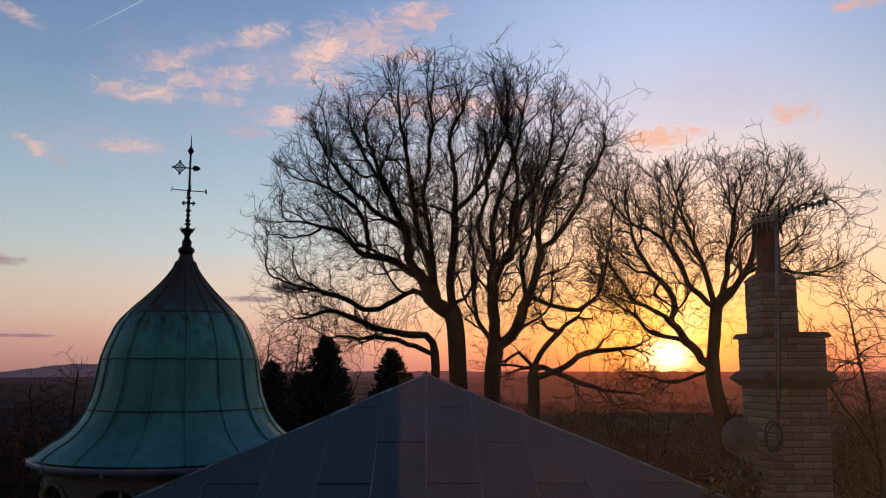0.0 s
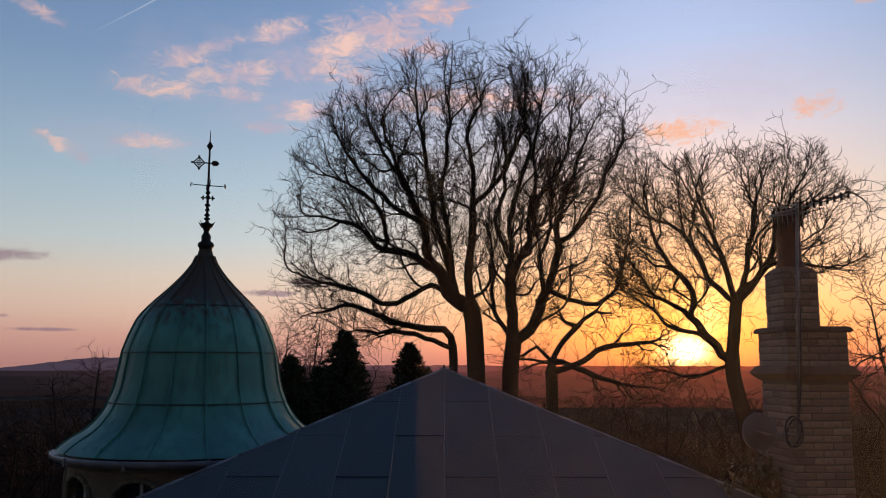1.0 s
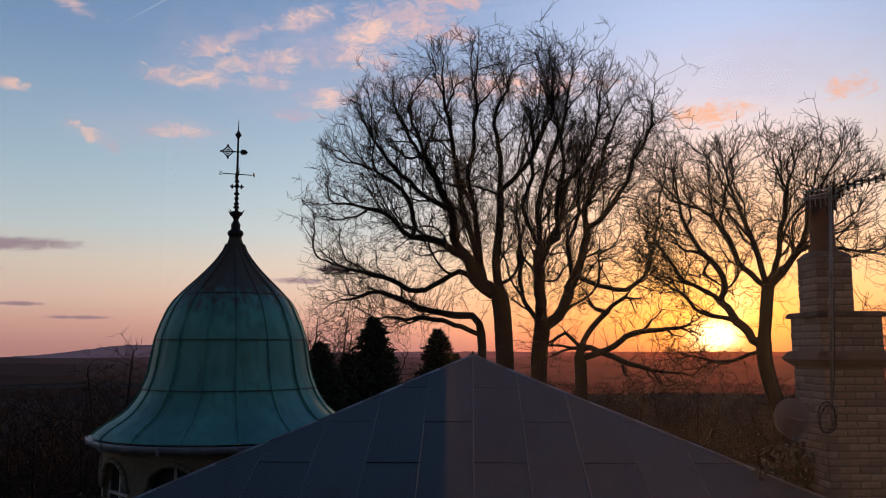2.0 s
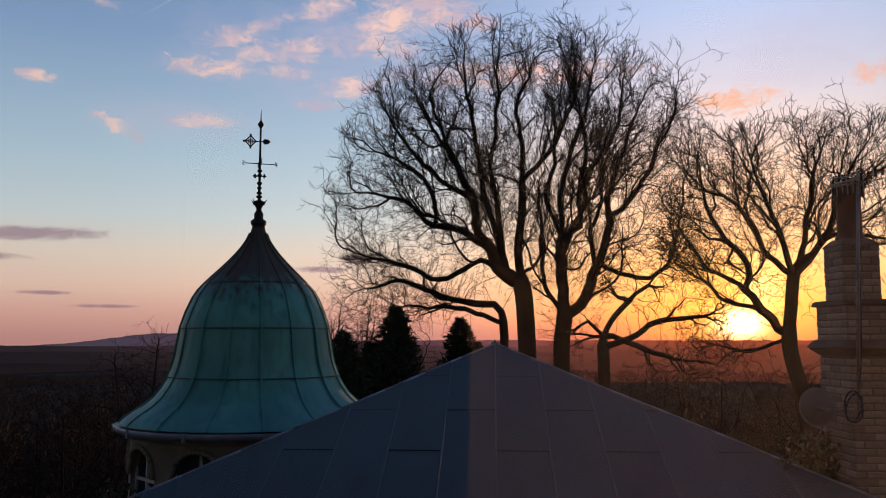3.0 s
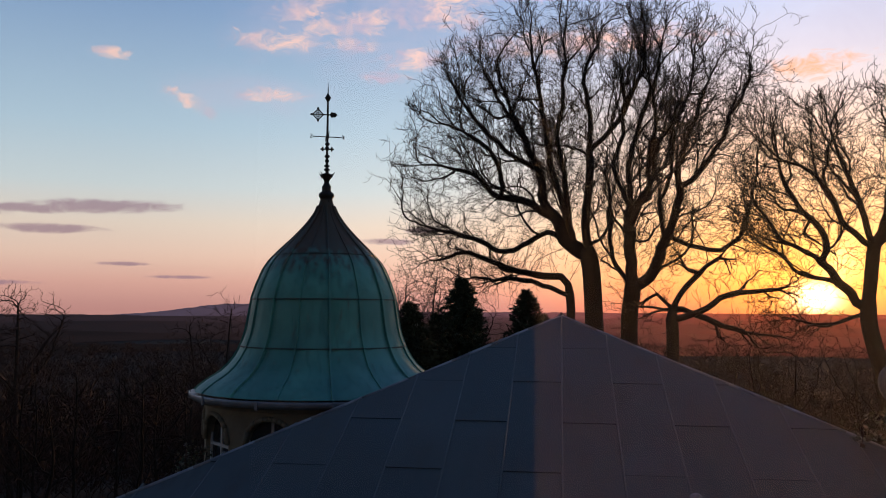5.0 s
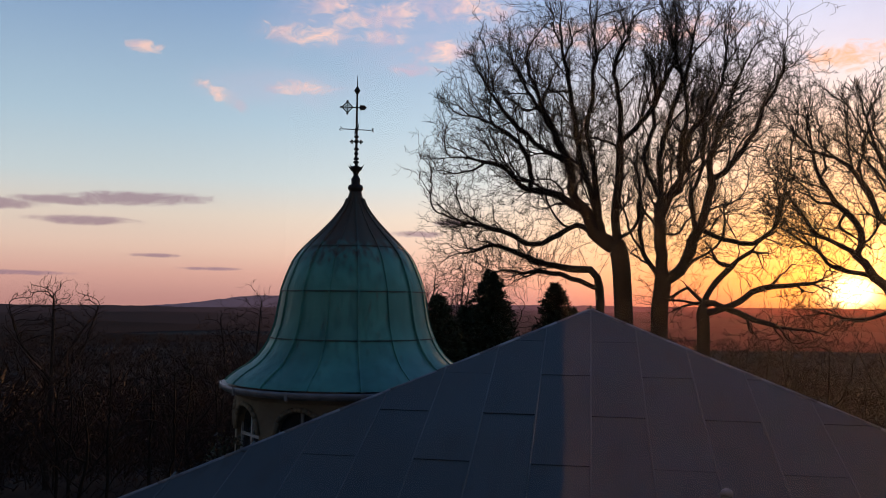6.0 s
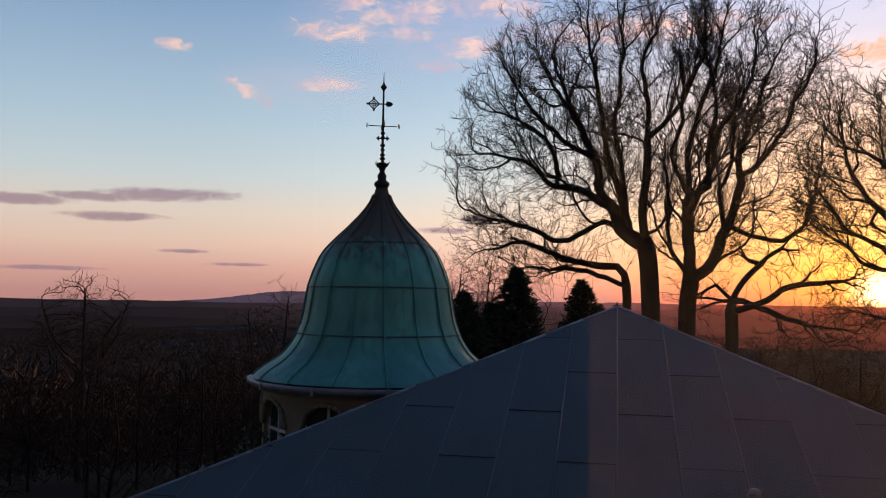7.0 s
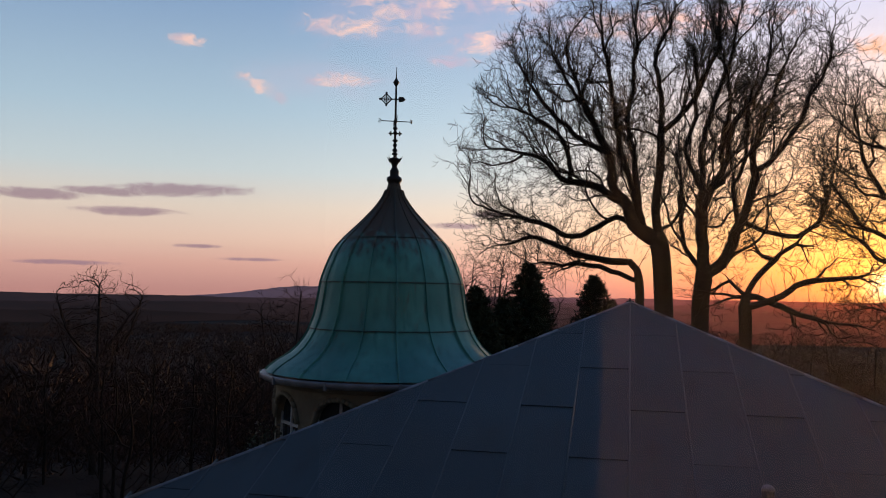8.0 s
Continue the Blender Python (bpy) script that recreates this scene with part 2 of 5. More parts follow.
PLASTER = material("pale_plaster", two_scale((0.70, 0.64, 0.56, 1), (0.62, 0.57, 0.5, 1), 1.5, 30, 0.9, 0.2))
ROOM_DARK = material("dark_room_lining", two_scale((0.10, 0.06, 0.035, 1), (0.07, 0.04, 0.025, 1), 3, 30, 0.5, 0.2))


def pane_material():
    """Clear glass: lets the view through and mirrors a little of the room."""
    mat = bpy.data.materials.new("clear_window_pane")
    mat.use_nodes = True
    n = Nodes(mat.node_tree)
    clear, gloss, both = n.put("ShaderNodeBsdfTransparent"), n.put("ShaderNodeBsdfGlossy"), n.put("ShaderNodeMixShader")
    gloss.inputs["Roughness"].default_value = 0.0
    both.inputs[0].default_value = PANE_GLOSS
    n.feed(both.inputs[1], clear.outputs[0]), n.feed(both.inputs[2], gloss.outputs[0])
    n.feed(n.put("ShaderNodeOutputMaterial").inputs[0], both.outputs[0])
    return mat


PANE_GLOSS = 0.030
PANE = pane_material()
# paler lead for the hips: the bright rim highlight is put into the colour
RIM_LIT = material("lead_painted_rim_light", two_scale((0.20, 0.20, 0.19, 1), (0.10, 0.10, 0.10, 1), 3, 30, 0.55, 0.2, 0.3))


def haze_glow_build(glow, middle, far_side, foot):
    """Wooded distance, evening haze painted as emission: warmer and brighter towards the sun."""

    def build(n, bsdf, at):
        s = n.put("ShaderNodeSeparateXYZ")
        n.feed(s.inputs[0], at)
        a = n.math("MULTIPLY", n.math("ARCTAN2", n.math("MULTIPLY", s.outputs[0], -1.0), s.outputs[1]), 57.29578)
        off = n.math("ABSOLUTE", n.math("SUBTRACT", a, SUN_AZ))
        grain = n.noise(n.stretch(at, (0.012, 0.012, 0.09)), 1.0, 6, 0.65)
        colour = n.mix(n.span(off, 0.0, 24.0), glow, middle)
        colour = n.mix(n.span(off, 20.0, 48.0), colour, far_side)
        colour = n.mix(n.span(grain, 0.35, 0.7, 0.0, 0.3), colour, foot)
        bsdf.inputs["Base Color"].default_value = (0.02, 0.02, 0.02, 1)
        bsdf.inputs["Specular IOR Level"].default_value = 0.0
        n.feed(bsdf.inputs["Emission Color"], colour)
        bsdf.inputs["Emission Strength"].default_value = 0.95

    return build


# emitted haze colours per ridge: near the sun, between, far from it
HAZE_GLOW = [material("painted_haze_glow", haze_glow_build(srgb(*near), srgb(*mid), srgb(*far), srgb(*(0.72 * c for c in mid)))) for near, mid, far in (
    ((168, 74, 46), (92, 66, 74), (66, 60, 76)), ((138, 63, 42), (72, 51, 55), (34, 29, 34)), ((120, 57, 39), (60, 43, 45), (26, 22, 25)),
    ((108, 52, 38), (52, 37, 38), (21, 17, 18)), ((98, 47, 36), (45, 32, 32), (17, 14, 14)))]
GLASS = material("dark_window_glass", glass_build)


for dull in (WOODS, SCRUB, TWIG, BARK, GROUND, NEEDLE):
    dull.node_tree.nodes["Principled BSDF"].inputs["Specular IOR Level"].default_value = 0.05


# ---- mesh helpers ----
def thing(name, label, category, at=(0, 0, 0), group="", kind="", turn=0.0):
    ob = new(name)
    ob.location = at
    ob.rotation_euler[2] = radians(turn)
    return tagged(ob, label, category, group, kind)


def link_mesh(name, mesh, mat, parent=None, label="", smooth=False):
    mesh.materials.append(mat)
    ob = new(name, mesh)
    if smooth:
        mesh.shade_smooth()
    ob.parent = parent
    if label:
        ob["label"] = label
    return ob


def part(name, bm, mat, parent, label="", smooth=False):
    """One bmesh as one mesh object under a thing or a part."""
    mesh = bpy.data.meshes.new(name)
    bmesh.ops.recalc_face_normals(bm, faces=bm.faces[:])
    bm.to_mesh(mesh)
    bm.free()
    return link_mesh(name, mesh, mat, parent, label, smooth)


def poly(name, verts, faces, mat, parent, label="", smooth=False):
    mesh = bpy.data.meshes.new(name)
    mesh.from_pydata(verts, [], faces)
    mesh.update()
    return link_mesh(name, mesh, mat, parent, label, smooth)


def box(bm, size, at=(0, 0, 0), turn=None, bevel=0.0):
    m = Matrix.Translation(at) @ (turn or Matrix()) @ Matrix.Diagonal((*size, 1))
    made = bmesh.ops.create_cube(bm, size=1, matrix=m)["verts"]
    if bevel:
        bmesh.ops.bevel(bm, geom=list({e for v in made for e in v.link_edges}), offset=bevel, segments=2, affect="EDGES")
    return bm


def box_part(name, size, at, mat, parent, label="", bevel=0.0, turn=None):
    return part(name, box(bmesh.new(), size, at, turn, bevel), mat, parent, label)


def lathe(bm, profile, sides, twist=0.0, at=(0, 0, 0)):
    """Rings of (radius, height) joined into a turned body, closed at both ends."""
    rings = []
    for r, z in profile:
        rings.append([bm.verts.new((at[0] + r * math.cos(twist + math.tau * k / sides), at[1] + r * math.sin(twist + math.tau * k / sides), at[2] + z)) for k in range(sides)])
    for a, b in zip(rings, rings[1:]):
        for k in range(sides):
            bm.faces.new((a[k], a[(k + 1) % sides], b[(k + 1) % sides], b[k]))
    bm.faces.new(rings[0][::-1]), bm.faces.new(rings[-1])
    return bm


def rod(bm, a, b, r, sides=8, r2=None):
    a, b = Vector(a), Vector(b)
    turn = (b - a).to_track_quat("Z", "Y").to_matrix().to_4x4()
    bmesh.ops.create_cone(bm, cap_ends=True, segments=sides, radius1=r, radius2=r if r2 is None else r2, depth=(b - a).length, matrix=Matrix.Translation((a + b) / 2) @ turn)
    return bm


def rods(bm, points, r, sides=6):
    for a, b in zip(points, points[1:]):
        rod(bm, a, b, r, sides)
    return bm


# ---- ground: one sheet, falling to a wooded plain, with low hills on the skyline ----
def ground_height(x, y):
    d = math.hypot(x, y)
    s = min(1.0, max(0.0, (d - 20) / 200))
    v = min(1.0, max(0.0, (d - 180) / 2500))
    z = -26 * s * s * (3 - 2 * s) - 20 * v * v * (3 - 2 * v)
    return z + min(1.0, d / 300) * 6.0 * noise.noise((x * 0.004, y * 0.004, 0.5))


def skyline(a):
    """Height of the far hills in the direction a, in degrees left of straight ahead."""
    level = min(1.0, max(0.0, (a - 8) / 26))
    return EYE - 6 - 24 * level + 46 * math.exp(-((a - 23.3) / 4.4) ** 2) + 3 * noise.noise((a * 0.35, 1.7, 0.2)) + 1.6 * noise.noise((a * 2.1, 4.0, 1.0))


def build_ground():
    rings = [0, 6, 12, 18, 24, 30, 36, 45, 60, 80, 105, 135, 170, 220, 290, 380, 500, 660, 870, 1150, 1500, 1900, 2400, 3000, 3500, 4200]
    sides = 240
    verts, faces = [(0, 0, ground_height(0, 0))], []
    for d in rings[1:]:
        for k in range(sides):
            a = math.tau * k / sides
            x, y = d * math.sin(a), d * math.cos(a)
            verts.append((x, y, ground_height(x, y)))
    for k in range(sides):
        faces.append((0, 1 + (k + 1) % sides, 1 + k))
    for i in range(len(rings) - 2):
        p, q = 1 + i * sides, 1 + (i + 1) * sides
        for k in range(sides):
            faces.append((p + k, p + (k + 1) % sides, q + (k + 1) % sides, q + k))
    ob = poly("ground", verts, faces, GROUND, None, smooth=True)
    tagged(ob, "dark wooded land falling to a plain with low hills", "ground", kind="structure")


build_ground()


def build_backdrop():
    """Wooded ridges one behind the other, haze glow painted on, one to four kilometres off."""
    steps = 1440
    # the nearer ridges are added to step the haze glow down from the horizon
    rows = [(4000, None, 1.0, "far hills along the horizon with painted haze glow"), (2600, 0.42, 0.9, "added wooded ridge below the far hills, haze glow painted on"), (1750, 0.85, 0.9, "added wooded ridge with painted evening haze glow"),
            (1150, 1.45, 0.8, "added wooded ridge with dim painted haze glow"), (780, 2.2, 0.8, "added wooded rise with dim painted haze glow")]
    for mat, (d, drop, rough, label) in zip(HAZE_GLOW, rows):
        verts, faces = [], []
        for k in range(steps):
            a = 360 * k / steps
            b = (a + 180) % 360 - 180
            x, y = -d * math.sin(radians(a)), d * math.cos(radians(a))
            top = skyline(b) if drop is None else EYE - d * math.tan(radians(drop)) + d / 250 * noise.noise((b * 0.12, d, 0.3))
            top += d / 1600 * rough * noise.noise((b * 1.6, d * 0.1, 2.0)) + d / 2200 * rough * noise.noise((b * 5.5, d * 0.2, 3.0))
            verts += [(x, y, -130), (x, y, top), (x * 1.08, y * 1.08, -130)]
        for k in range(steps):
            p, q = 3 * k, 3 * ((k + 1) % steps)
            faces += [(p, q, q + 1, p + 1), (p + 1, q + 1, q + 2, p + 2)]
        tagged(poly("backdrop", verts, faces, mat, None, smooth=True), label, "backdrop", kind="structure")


build_backdrop()

# ---- the house: the watcher's room behind a closed window that faces the sunset ----
FACE = -15.5
GLASS_Y, OUT_Y, IN_Y, BACK_Y = 0.30, 0.40, 0.20, -2.0
OPEN_W, OPEN_E, OPEN_LOW, OPEN_TOP = -0.93, 0.95, EYE - 0.72, EYE + 0.80
ROOM_X, ROOM_LOW, ROOM_TOP = 2.0, EYE - 1.6, EYE + 1.15


def room_wall(name, label, blocks, mat):
    bm = bmesh.new()
    for x0, x1, y0, y1, z0, z1 in blocks:
        box(bm, (x1 - x0, y1 - y0, z1 - z0), ((x0 + x1) / 2, (y0 + y1) / 2, (z0 + z1) / 2))
    ob = part(name, bm, mat, None)
    ob.matrix_world = pose(0, 0, 0, 0, 0, FACE)
    tagged(ob, label, name.split("_")[0], kind="structure")
    return ob


room_wall("wall_north", "stucco house wall with the window opening in it", [
    (-7.5, OPEN_W, IN_Y, OUT_Y, -1, 15), (OPEN_E, 7.5, IN_Y, OUT_Y, -1, 15),
    (OPEN_W, OPEN_E, IN_Y, OUT_Y, -1, OPEN_LOW), (OPEN_W, OPEN_E, IN_Y, OUT_Y, OPEN_TOP, 15)], RENDER)
room_wall("wall_south", "pale plaster wall of the room behind the watcher", [(-ROOM_X, ROOM_X, BACK_Y - 0.2, BACK_Y, ROOM_LOW, ROOM_TOP)], PLASTER)
# side walls and ceiling are added unseen, kept dark to cut bounced light
room_wall("wall_west", "added unseen side wall of the room, dark to cut bounced light", [(-ROOM_X - 0.2, -ROOM_X, BACK_Y - 0.2, IN_Y, ROOM_LOW, ROOM_TOP)], ROOM_DARK)
room_wall("wall_east", "added unseen side wall of the room, dark to cut bounced light", [(ROOM_X, ROOM_X + 0.2, BACK_Y - 0.2, IN_Y, ROOM_LOW, ROOM_TOP)], ROOM_DARK)
room_wall("floor", "dark wooden floor of the room", [(-ROOM_X - 0.2, ROOM_X + 0.2, BACK_Y - 0.2, IN_Y, ROOM_LOW - 0.2, ROOM_LOW)], ROOM_DARK)
room_wall("ceiling", "added unseen ceiling of the room, dark to cut bounced light", [(-ROOM_X - 0.2, ROOM_X + 0.2, BACK_Y - 0.2, IN_Y, ROOM_TOP, ROOM_TOP + 0.2)], ROOM_DARK)


def build_window():
    window = thing("window_1", "closed window with one large clear pane", "window", kind="structure", turn=FACE)
    w, e, lo, hi = OPEN_W, OPEN_E, OPEN_LOW, OPEN_TOP
    mid_x, mid_z = (w + e) / 2, (lo + hi) / 2
    for x in (w + 0.02, e - 0.02):
        box_part("window_frame", (0.036, 0.05, hi - lo - 0.004), (x, GLASS_Y, mid_z), WHITE, window, bevel=0.004)
    for z in (lo + 0.02, hi - 0.02):
        box_part("window_frame", (e - w - 0.08, 0.05, 0.036), (mid_x, GLASS_Y, z), WHITE, window, bevel=0.004)
    box_part("window_sill", (e - w - 0.01, 0.12, 0.03), (mid_x, OUT_Y + 0.02, lo - 0.012), STONE, window, bevel=0.006)
    pane = box_part("pane", (e - w - 0.074, 0.006, hi - lo - 0.074), (mid_x, GLASS_Y, mid_z), PANE, window)
    pane.visible_shadow = False


build_window()

# ---- hipped lead roof in front ----
DROP, PITCH, TOP_Y = 5.0, 0.40, 12.30
APEX_Z = EYE - DROP + PITCH * TOP_Y
AXIS = 1.15
EAVE_Y = 4.4
HALF = TOP_Y - EAVE_Y
LEFT, RIGHT = 0.965, 1.0
roof_house = thing("roof_wing", "hipped roof of dark lead sheets on a lower wing", "roof", kind="structure", turn=AXIS)


def slope_z(y):
    return EYE - DROP + PITCH * y


def build_roof():
    back = TOP_Y + HALF + 1.0
    ze = slope_z(EAVE_Y)
    u = 0.05
    deck = [(-HALF * LEFT, EAVE_Y, ze - u), (HALF, EAVE_Y, ze - u), (0, TOP_Y, APEX_Z - u), (-HALF * LEFT, back, ze - u), (HALF, back, ze - u), (0, TOP_Y + 1.0, APEX_Z - u)]
    poly("roof_deck", deck, [(0, 1, 2), (1, 4, 5, 2), (4, 3, 5), (3, 0, 2, 5), (0, 3, 4, 1)], LEAD, roof_house)
    box_part("wing_wall", (2 * HALF - 0.8, back - EAVE_Y - 0.8, ze + 6.0), (0, (EAVE_Y + back) / 2, (ze - 6.0) / 2 - 0.03), RENDER, roof_house)
    # sheets: columns 0.6 wide, joints staggered, clipped to the hips
    wide, long = 0.60, 1.84
    k = 1 / math.hypot(1, PITCH)
    up = Vector((0, -PITCH * k, k))
    for c in range(-13, 13):
        x0, x1 = c * wide + 0.002, (c + 1) * wide - 0.002
        start = 2.245 * DROP if c % 2 == 0 else 2.06 * DROP
        cuts = [start + long * j for j in range(-6, 3)]
        for a, b in zip(cuts, cuts[1:]):
            a, b = max(a + 0.002, EAVE_Y), b - 0.002
            # clip the strip by the hips |x| < TOP_Y - y
            ring = [(x0, a), (x1, a), (x1, b), (x0, b)]
            for sx in (1, -1):
                out = []
                for (px, py), (qx, qy) in zip(ring, ring[1:] + ring[:1]):
                    dp, dq = TOP_Y - py - sx * px / (RIGHT if sx > 0 else LEFT) - 0.03, TOP_Y - qy - sx * qx / (RIGHT if sx > 0 else LEFT) - 0.03
                    if dp >= 0:
                        out.append((px, py))
                    if (dp >= 0) != (dq >= 0):
                        f = dp / (dp - dq)
                        out.append((px + f * (qx - px), py + f * (qy - py)))
                ring = out
            if len(ring) < 3 or b <= a:
                continue
            lift = 0.012 + 0.008 * random.random()
            tip = 0.005
            top = [Vector((x, y, slope_z(y))) + up * (lift + tip * (1 - (y - a) / max(0.1, b - a))) for x, y in ring]
            low = [Vector((x, y, slope_z(y))) - up * 0.03 for x, y in ring]
            n = len(ring)
            faces = [tuple(range(n)), tuple(range(2 * n - 1, n - 1, -1))] + [(i, n + i, n + (i + 1) % n, (i + 1) % n) for i in range(n)]
            poly("lead_sheet", top + low, faces, LEAD, roof_house)
    # rolls between the columns
    for c in range(-12, 13):
        y1 = TOP_Y - abs(c * wide) - 0.05
        if y1 - EAVE_Y < 0.2:
            continue
        bm = bmesh.new()
        a, b = Vector((c * wide, EAVE_Y, slope_z(EAVE_Y))) + up * 0.012, Vector((c * wide, y1, slope_z(y1))) + up * 0.012
        rod(bm, a, b, 0.014, 8)
        part("roof_seam", bm, LEAD, roof_house, smooth=True)
    for sx in (-1, 1):
        bm = bmesh.new()
        pts = [Vector((sx * HALF * (RIGHT if sx > 0 else LEFT) * t, TOP_Y - HALF * t, APEX_Z - (APEX_Z - ze) * t - 0.004 + 0.004 * math.sin(t * 23 + sx))) for t in [i / 16 for i in range(17)]]
        rods(bm, pts, 0.034, 10)
        part("hip_roll", bm, RIM_LIT, roof_house, "rounded lead hip capping with a painted pale rim highlight", smooth=True)
    box_part("ridge_roll", (0.11, 1.1, 0.1), (0, TOP_Y + 0.52, APEX_Z + 0.02), LEAD, roof_house, bevel=0.04)


build_roof()


# ---- copper cupola on its round tower ----
CUP_D, CUP_AZ = 16.0, 17.35
CUP = (-CUP_D * math.sin(radians(CUP_AZ)), CUP_D * math.cos(radians(CUP_AZ)))
RIM_Z = EYE - 0.0915 * CUP_D
cupola = thing("cupola", "green verdigris copper bell-shaped cupola with standing seams", "cupola", (CUP[0], CUP[1], RIM_Z))
# profile of radius and height above the rim
BELL = [(2.38, 0.0), (2.33, 0.06), (2.19, 0.17), (1.93, 0.33), (1.79, 0.46), (1.68, 0.60), (1.60, 0.74), (1.545, 0.875), (1.50, 1.0), (1.465, 1.144), (1.42, 1.417),
        (1.375, 1.69), (1.285, 1.96), (1.165, 2.235), (1.07, 2.38), (0.95, 2.51), (0.815, 2.645), (0.67, 2.78), (0.53, 2.92), (0.40, 3.06), (0.295, 3.19), (0.20, 3.33), (0.15, 3.46), (0.12, 3.57)]

BELL = [(r * 0.98, z) for r, z in BELL]


def bell_at(z):
    for (r0, z0), (r1, z1) in zip(BELL, BELL[1:]):
        if z <= z1:
            return r0 + (r1 - r0) * (z - z0) / (z1 - z0)
    return BELL[-1][0]


def build_cupola():
    seams, steps = 16, 4
    turn0 = radians(-90 + CUP_AZ + 4)
    levels = [0.0, 0.797, 1.66, 2.486, 3.57]
    zs = sorted({z for _, z in BELL} | set(levels))
    for lo, hi in zip(levels, levels[1:]):
        for s in range(seams):
            verts, faces = [], []
            rows = [z for z in zs if lo - 1e-6 <= z <= hi + 1e-6]
            for z in rows:
                r = bell_at(z)
                dent = 0.004 * (hash((s, lo)) % 3)
                for i in range(steps + 1):
                    f = i / steps
                    a = turn0 + math.tau * (s + f) / seams
                    flat = r * (1 + 0.012 * math.sin(math.pi * f)) - 0.012 * r
                    lap = 0.012 * max(0.0, 1 - (z - lo) / 0.15)
                    rr = flat + lap + 0.006 * noise.noise((3 * math.cos(a) * r, 3 * math.sin(a) * r, 2 * z + s))
                    verts.append((rr * math.cos(a), rr * math.sin(a), z + (0.012 if z == lo and lo else 0.0) * -1))
            m = steps + 1
            for j in range(len(rows) - 1):
                for i in range(steps):
                    faces.append((j * m + i, j * m + i + 1, (j + 1) * m + i + 1, (j + 1) * m + i))
            poly("copper_panel", verts, faces, COPPER, cupola, smooth=True)
        if lo:
            r = bell_at(lo)
            bm = lathe(bmesh.new(), [(r - 0.02, lo - 0.016), (r + 0.014, lo - 0.016), (r + 0.014, lo + 0.006), (r - 0.02, lo + 0.006)], 64)
            part("cross_welt", bm, COPPER_DARK, cupola)
    # standing seams
    for s in range(seams):
        a = turn0 + math.tau * s / seams
        big = s % 2 == 0
        bm = bmesh.new()
        h, wd = (0.034, 0.024) if big else (0.014, 0.012)
        rings = []
        for z in zs[:-1]:
            r = bell_at(z)
            wide = wd * (0.4 + 0.6 * min(1, r))
            c, d = Vector((math.cos(a), math.sin(a), 0)), Vector((-math.sin(a), math.cos(a), 0))
            p = c * r + Vector((0, 0, z))
            rings.append([bm.verts.new(p + q) for q in (d * -wide - c * 0.02, d * -wide * 0.8 + c * h, d * wide * 0.8 + c * h, d * wide - c * 0.02)])
        for p, q in zip(rings, rings[1:]):
            for i in range(3):
                bm.faces.new((p[i], p[i + 1], q[i + 1], q[i]))
        part("standing_seam", bm, COPPER, cupola, smooth=False)
    # core keeps light from passing through
    part("core", lathe(bmesh.new(), [(max(0.03, r - 0.07), z + 0.02) for r, z in BELL[1:-1]], 32), COPPER, cupola)
    # gutter round the rim
    bm = bmesh.new()
    lathe(bm, [(2.30, -0.14), (2.38, -0.14), (2.43, -0.09), (2.44, -0.03), (2.42, -0.02), (2.40, -0.06), (2.36, -0.08), (2.30, -0.08)], 48)
    gutter = part("gutter", bm, GUTTER, cupola, "pale grey painted gutter", smooth=True)
    for k in range(12):
        a = turn0 + math.tau * k / 12
        box_part("gutter_bracket", (0.05, 0.05, 0.14), (2.43 * math.cos(a), 2.43 * math.sin(a), -0.085), GUTTER, gutter, turn=Matrix.Rotation(a, 4, "Z"))
    part("eave_moulding", lathe(bmesh.new(), [(2.12, -0.24), (2.20, -0.22), (2.24, -0.17), (2.30, -0.145), (2.30, -0.09)], 48), RENDER, cupola, "moulded stone cornice")
    # finial, turned, then the vane rod
    part("finial_base", lathe(bmesh.new(), [(0.13, 3.52), (0.115, 3.57), (0.12, 3.60), (0.145, 3.63), (0.15, 3.67), (0.13, 3.71), (0.085, 3.73), (0.085, 3.78), (0.09, 3.83), (0.07, 3.86), (0.05, 3.90)], 20), IRON, cupola, "turned dark finial knob", smooth=True)
    bm = lathe(bmesh.new(), [(0.045, 3.88), (0.05, 3.93), (0.09, 4.01), (0.11, 4.06), (0.05, 4.09)], 16)
    for k in range(6):
        a = math.tau * k / 6
        rod(bm, (0.085 * math.cos(a), 0.085 * math.sin(a), 4.0), (0.16 * math.cos(a), 0.16 * math.sin(a), 4.11), 0.02, 6, 0.003)
    part("leaf_cup", bm, IRON, cupola)


build_cupola()


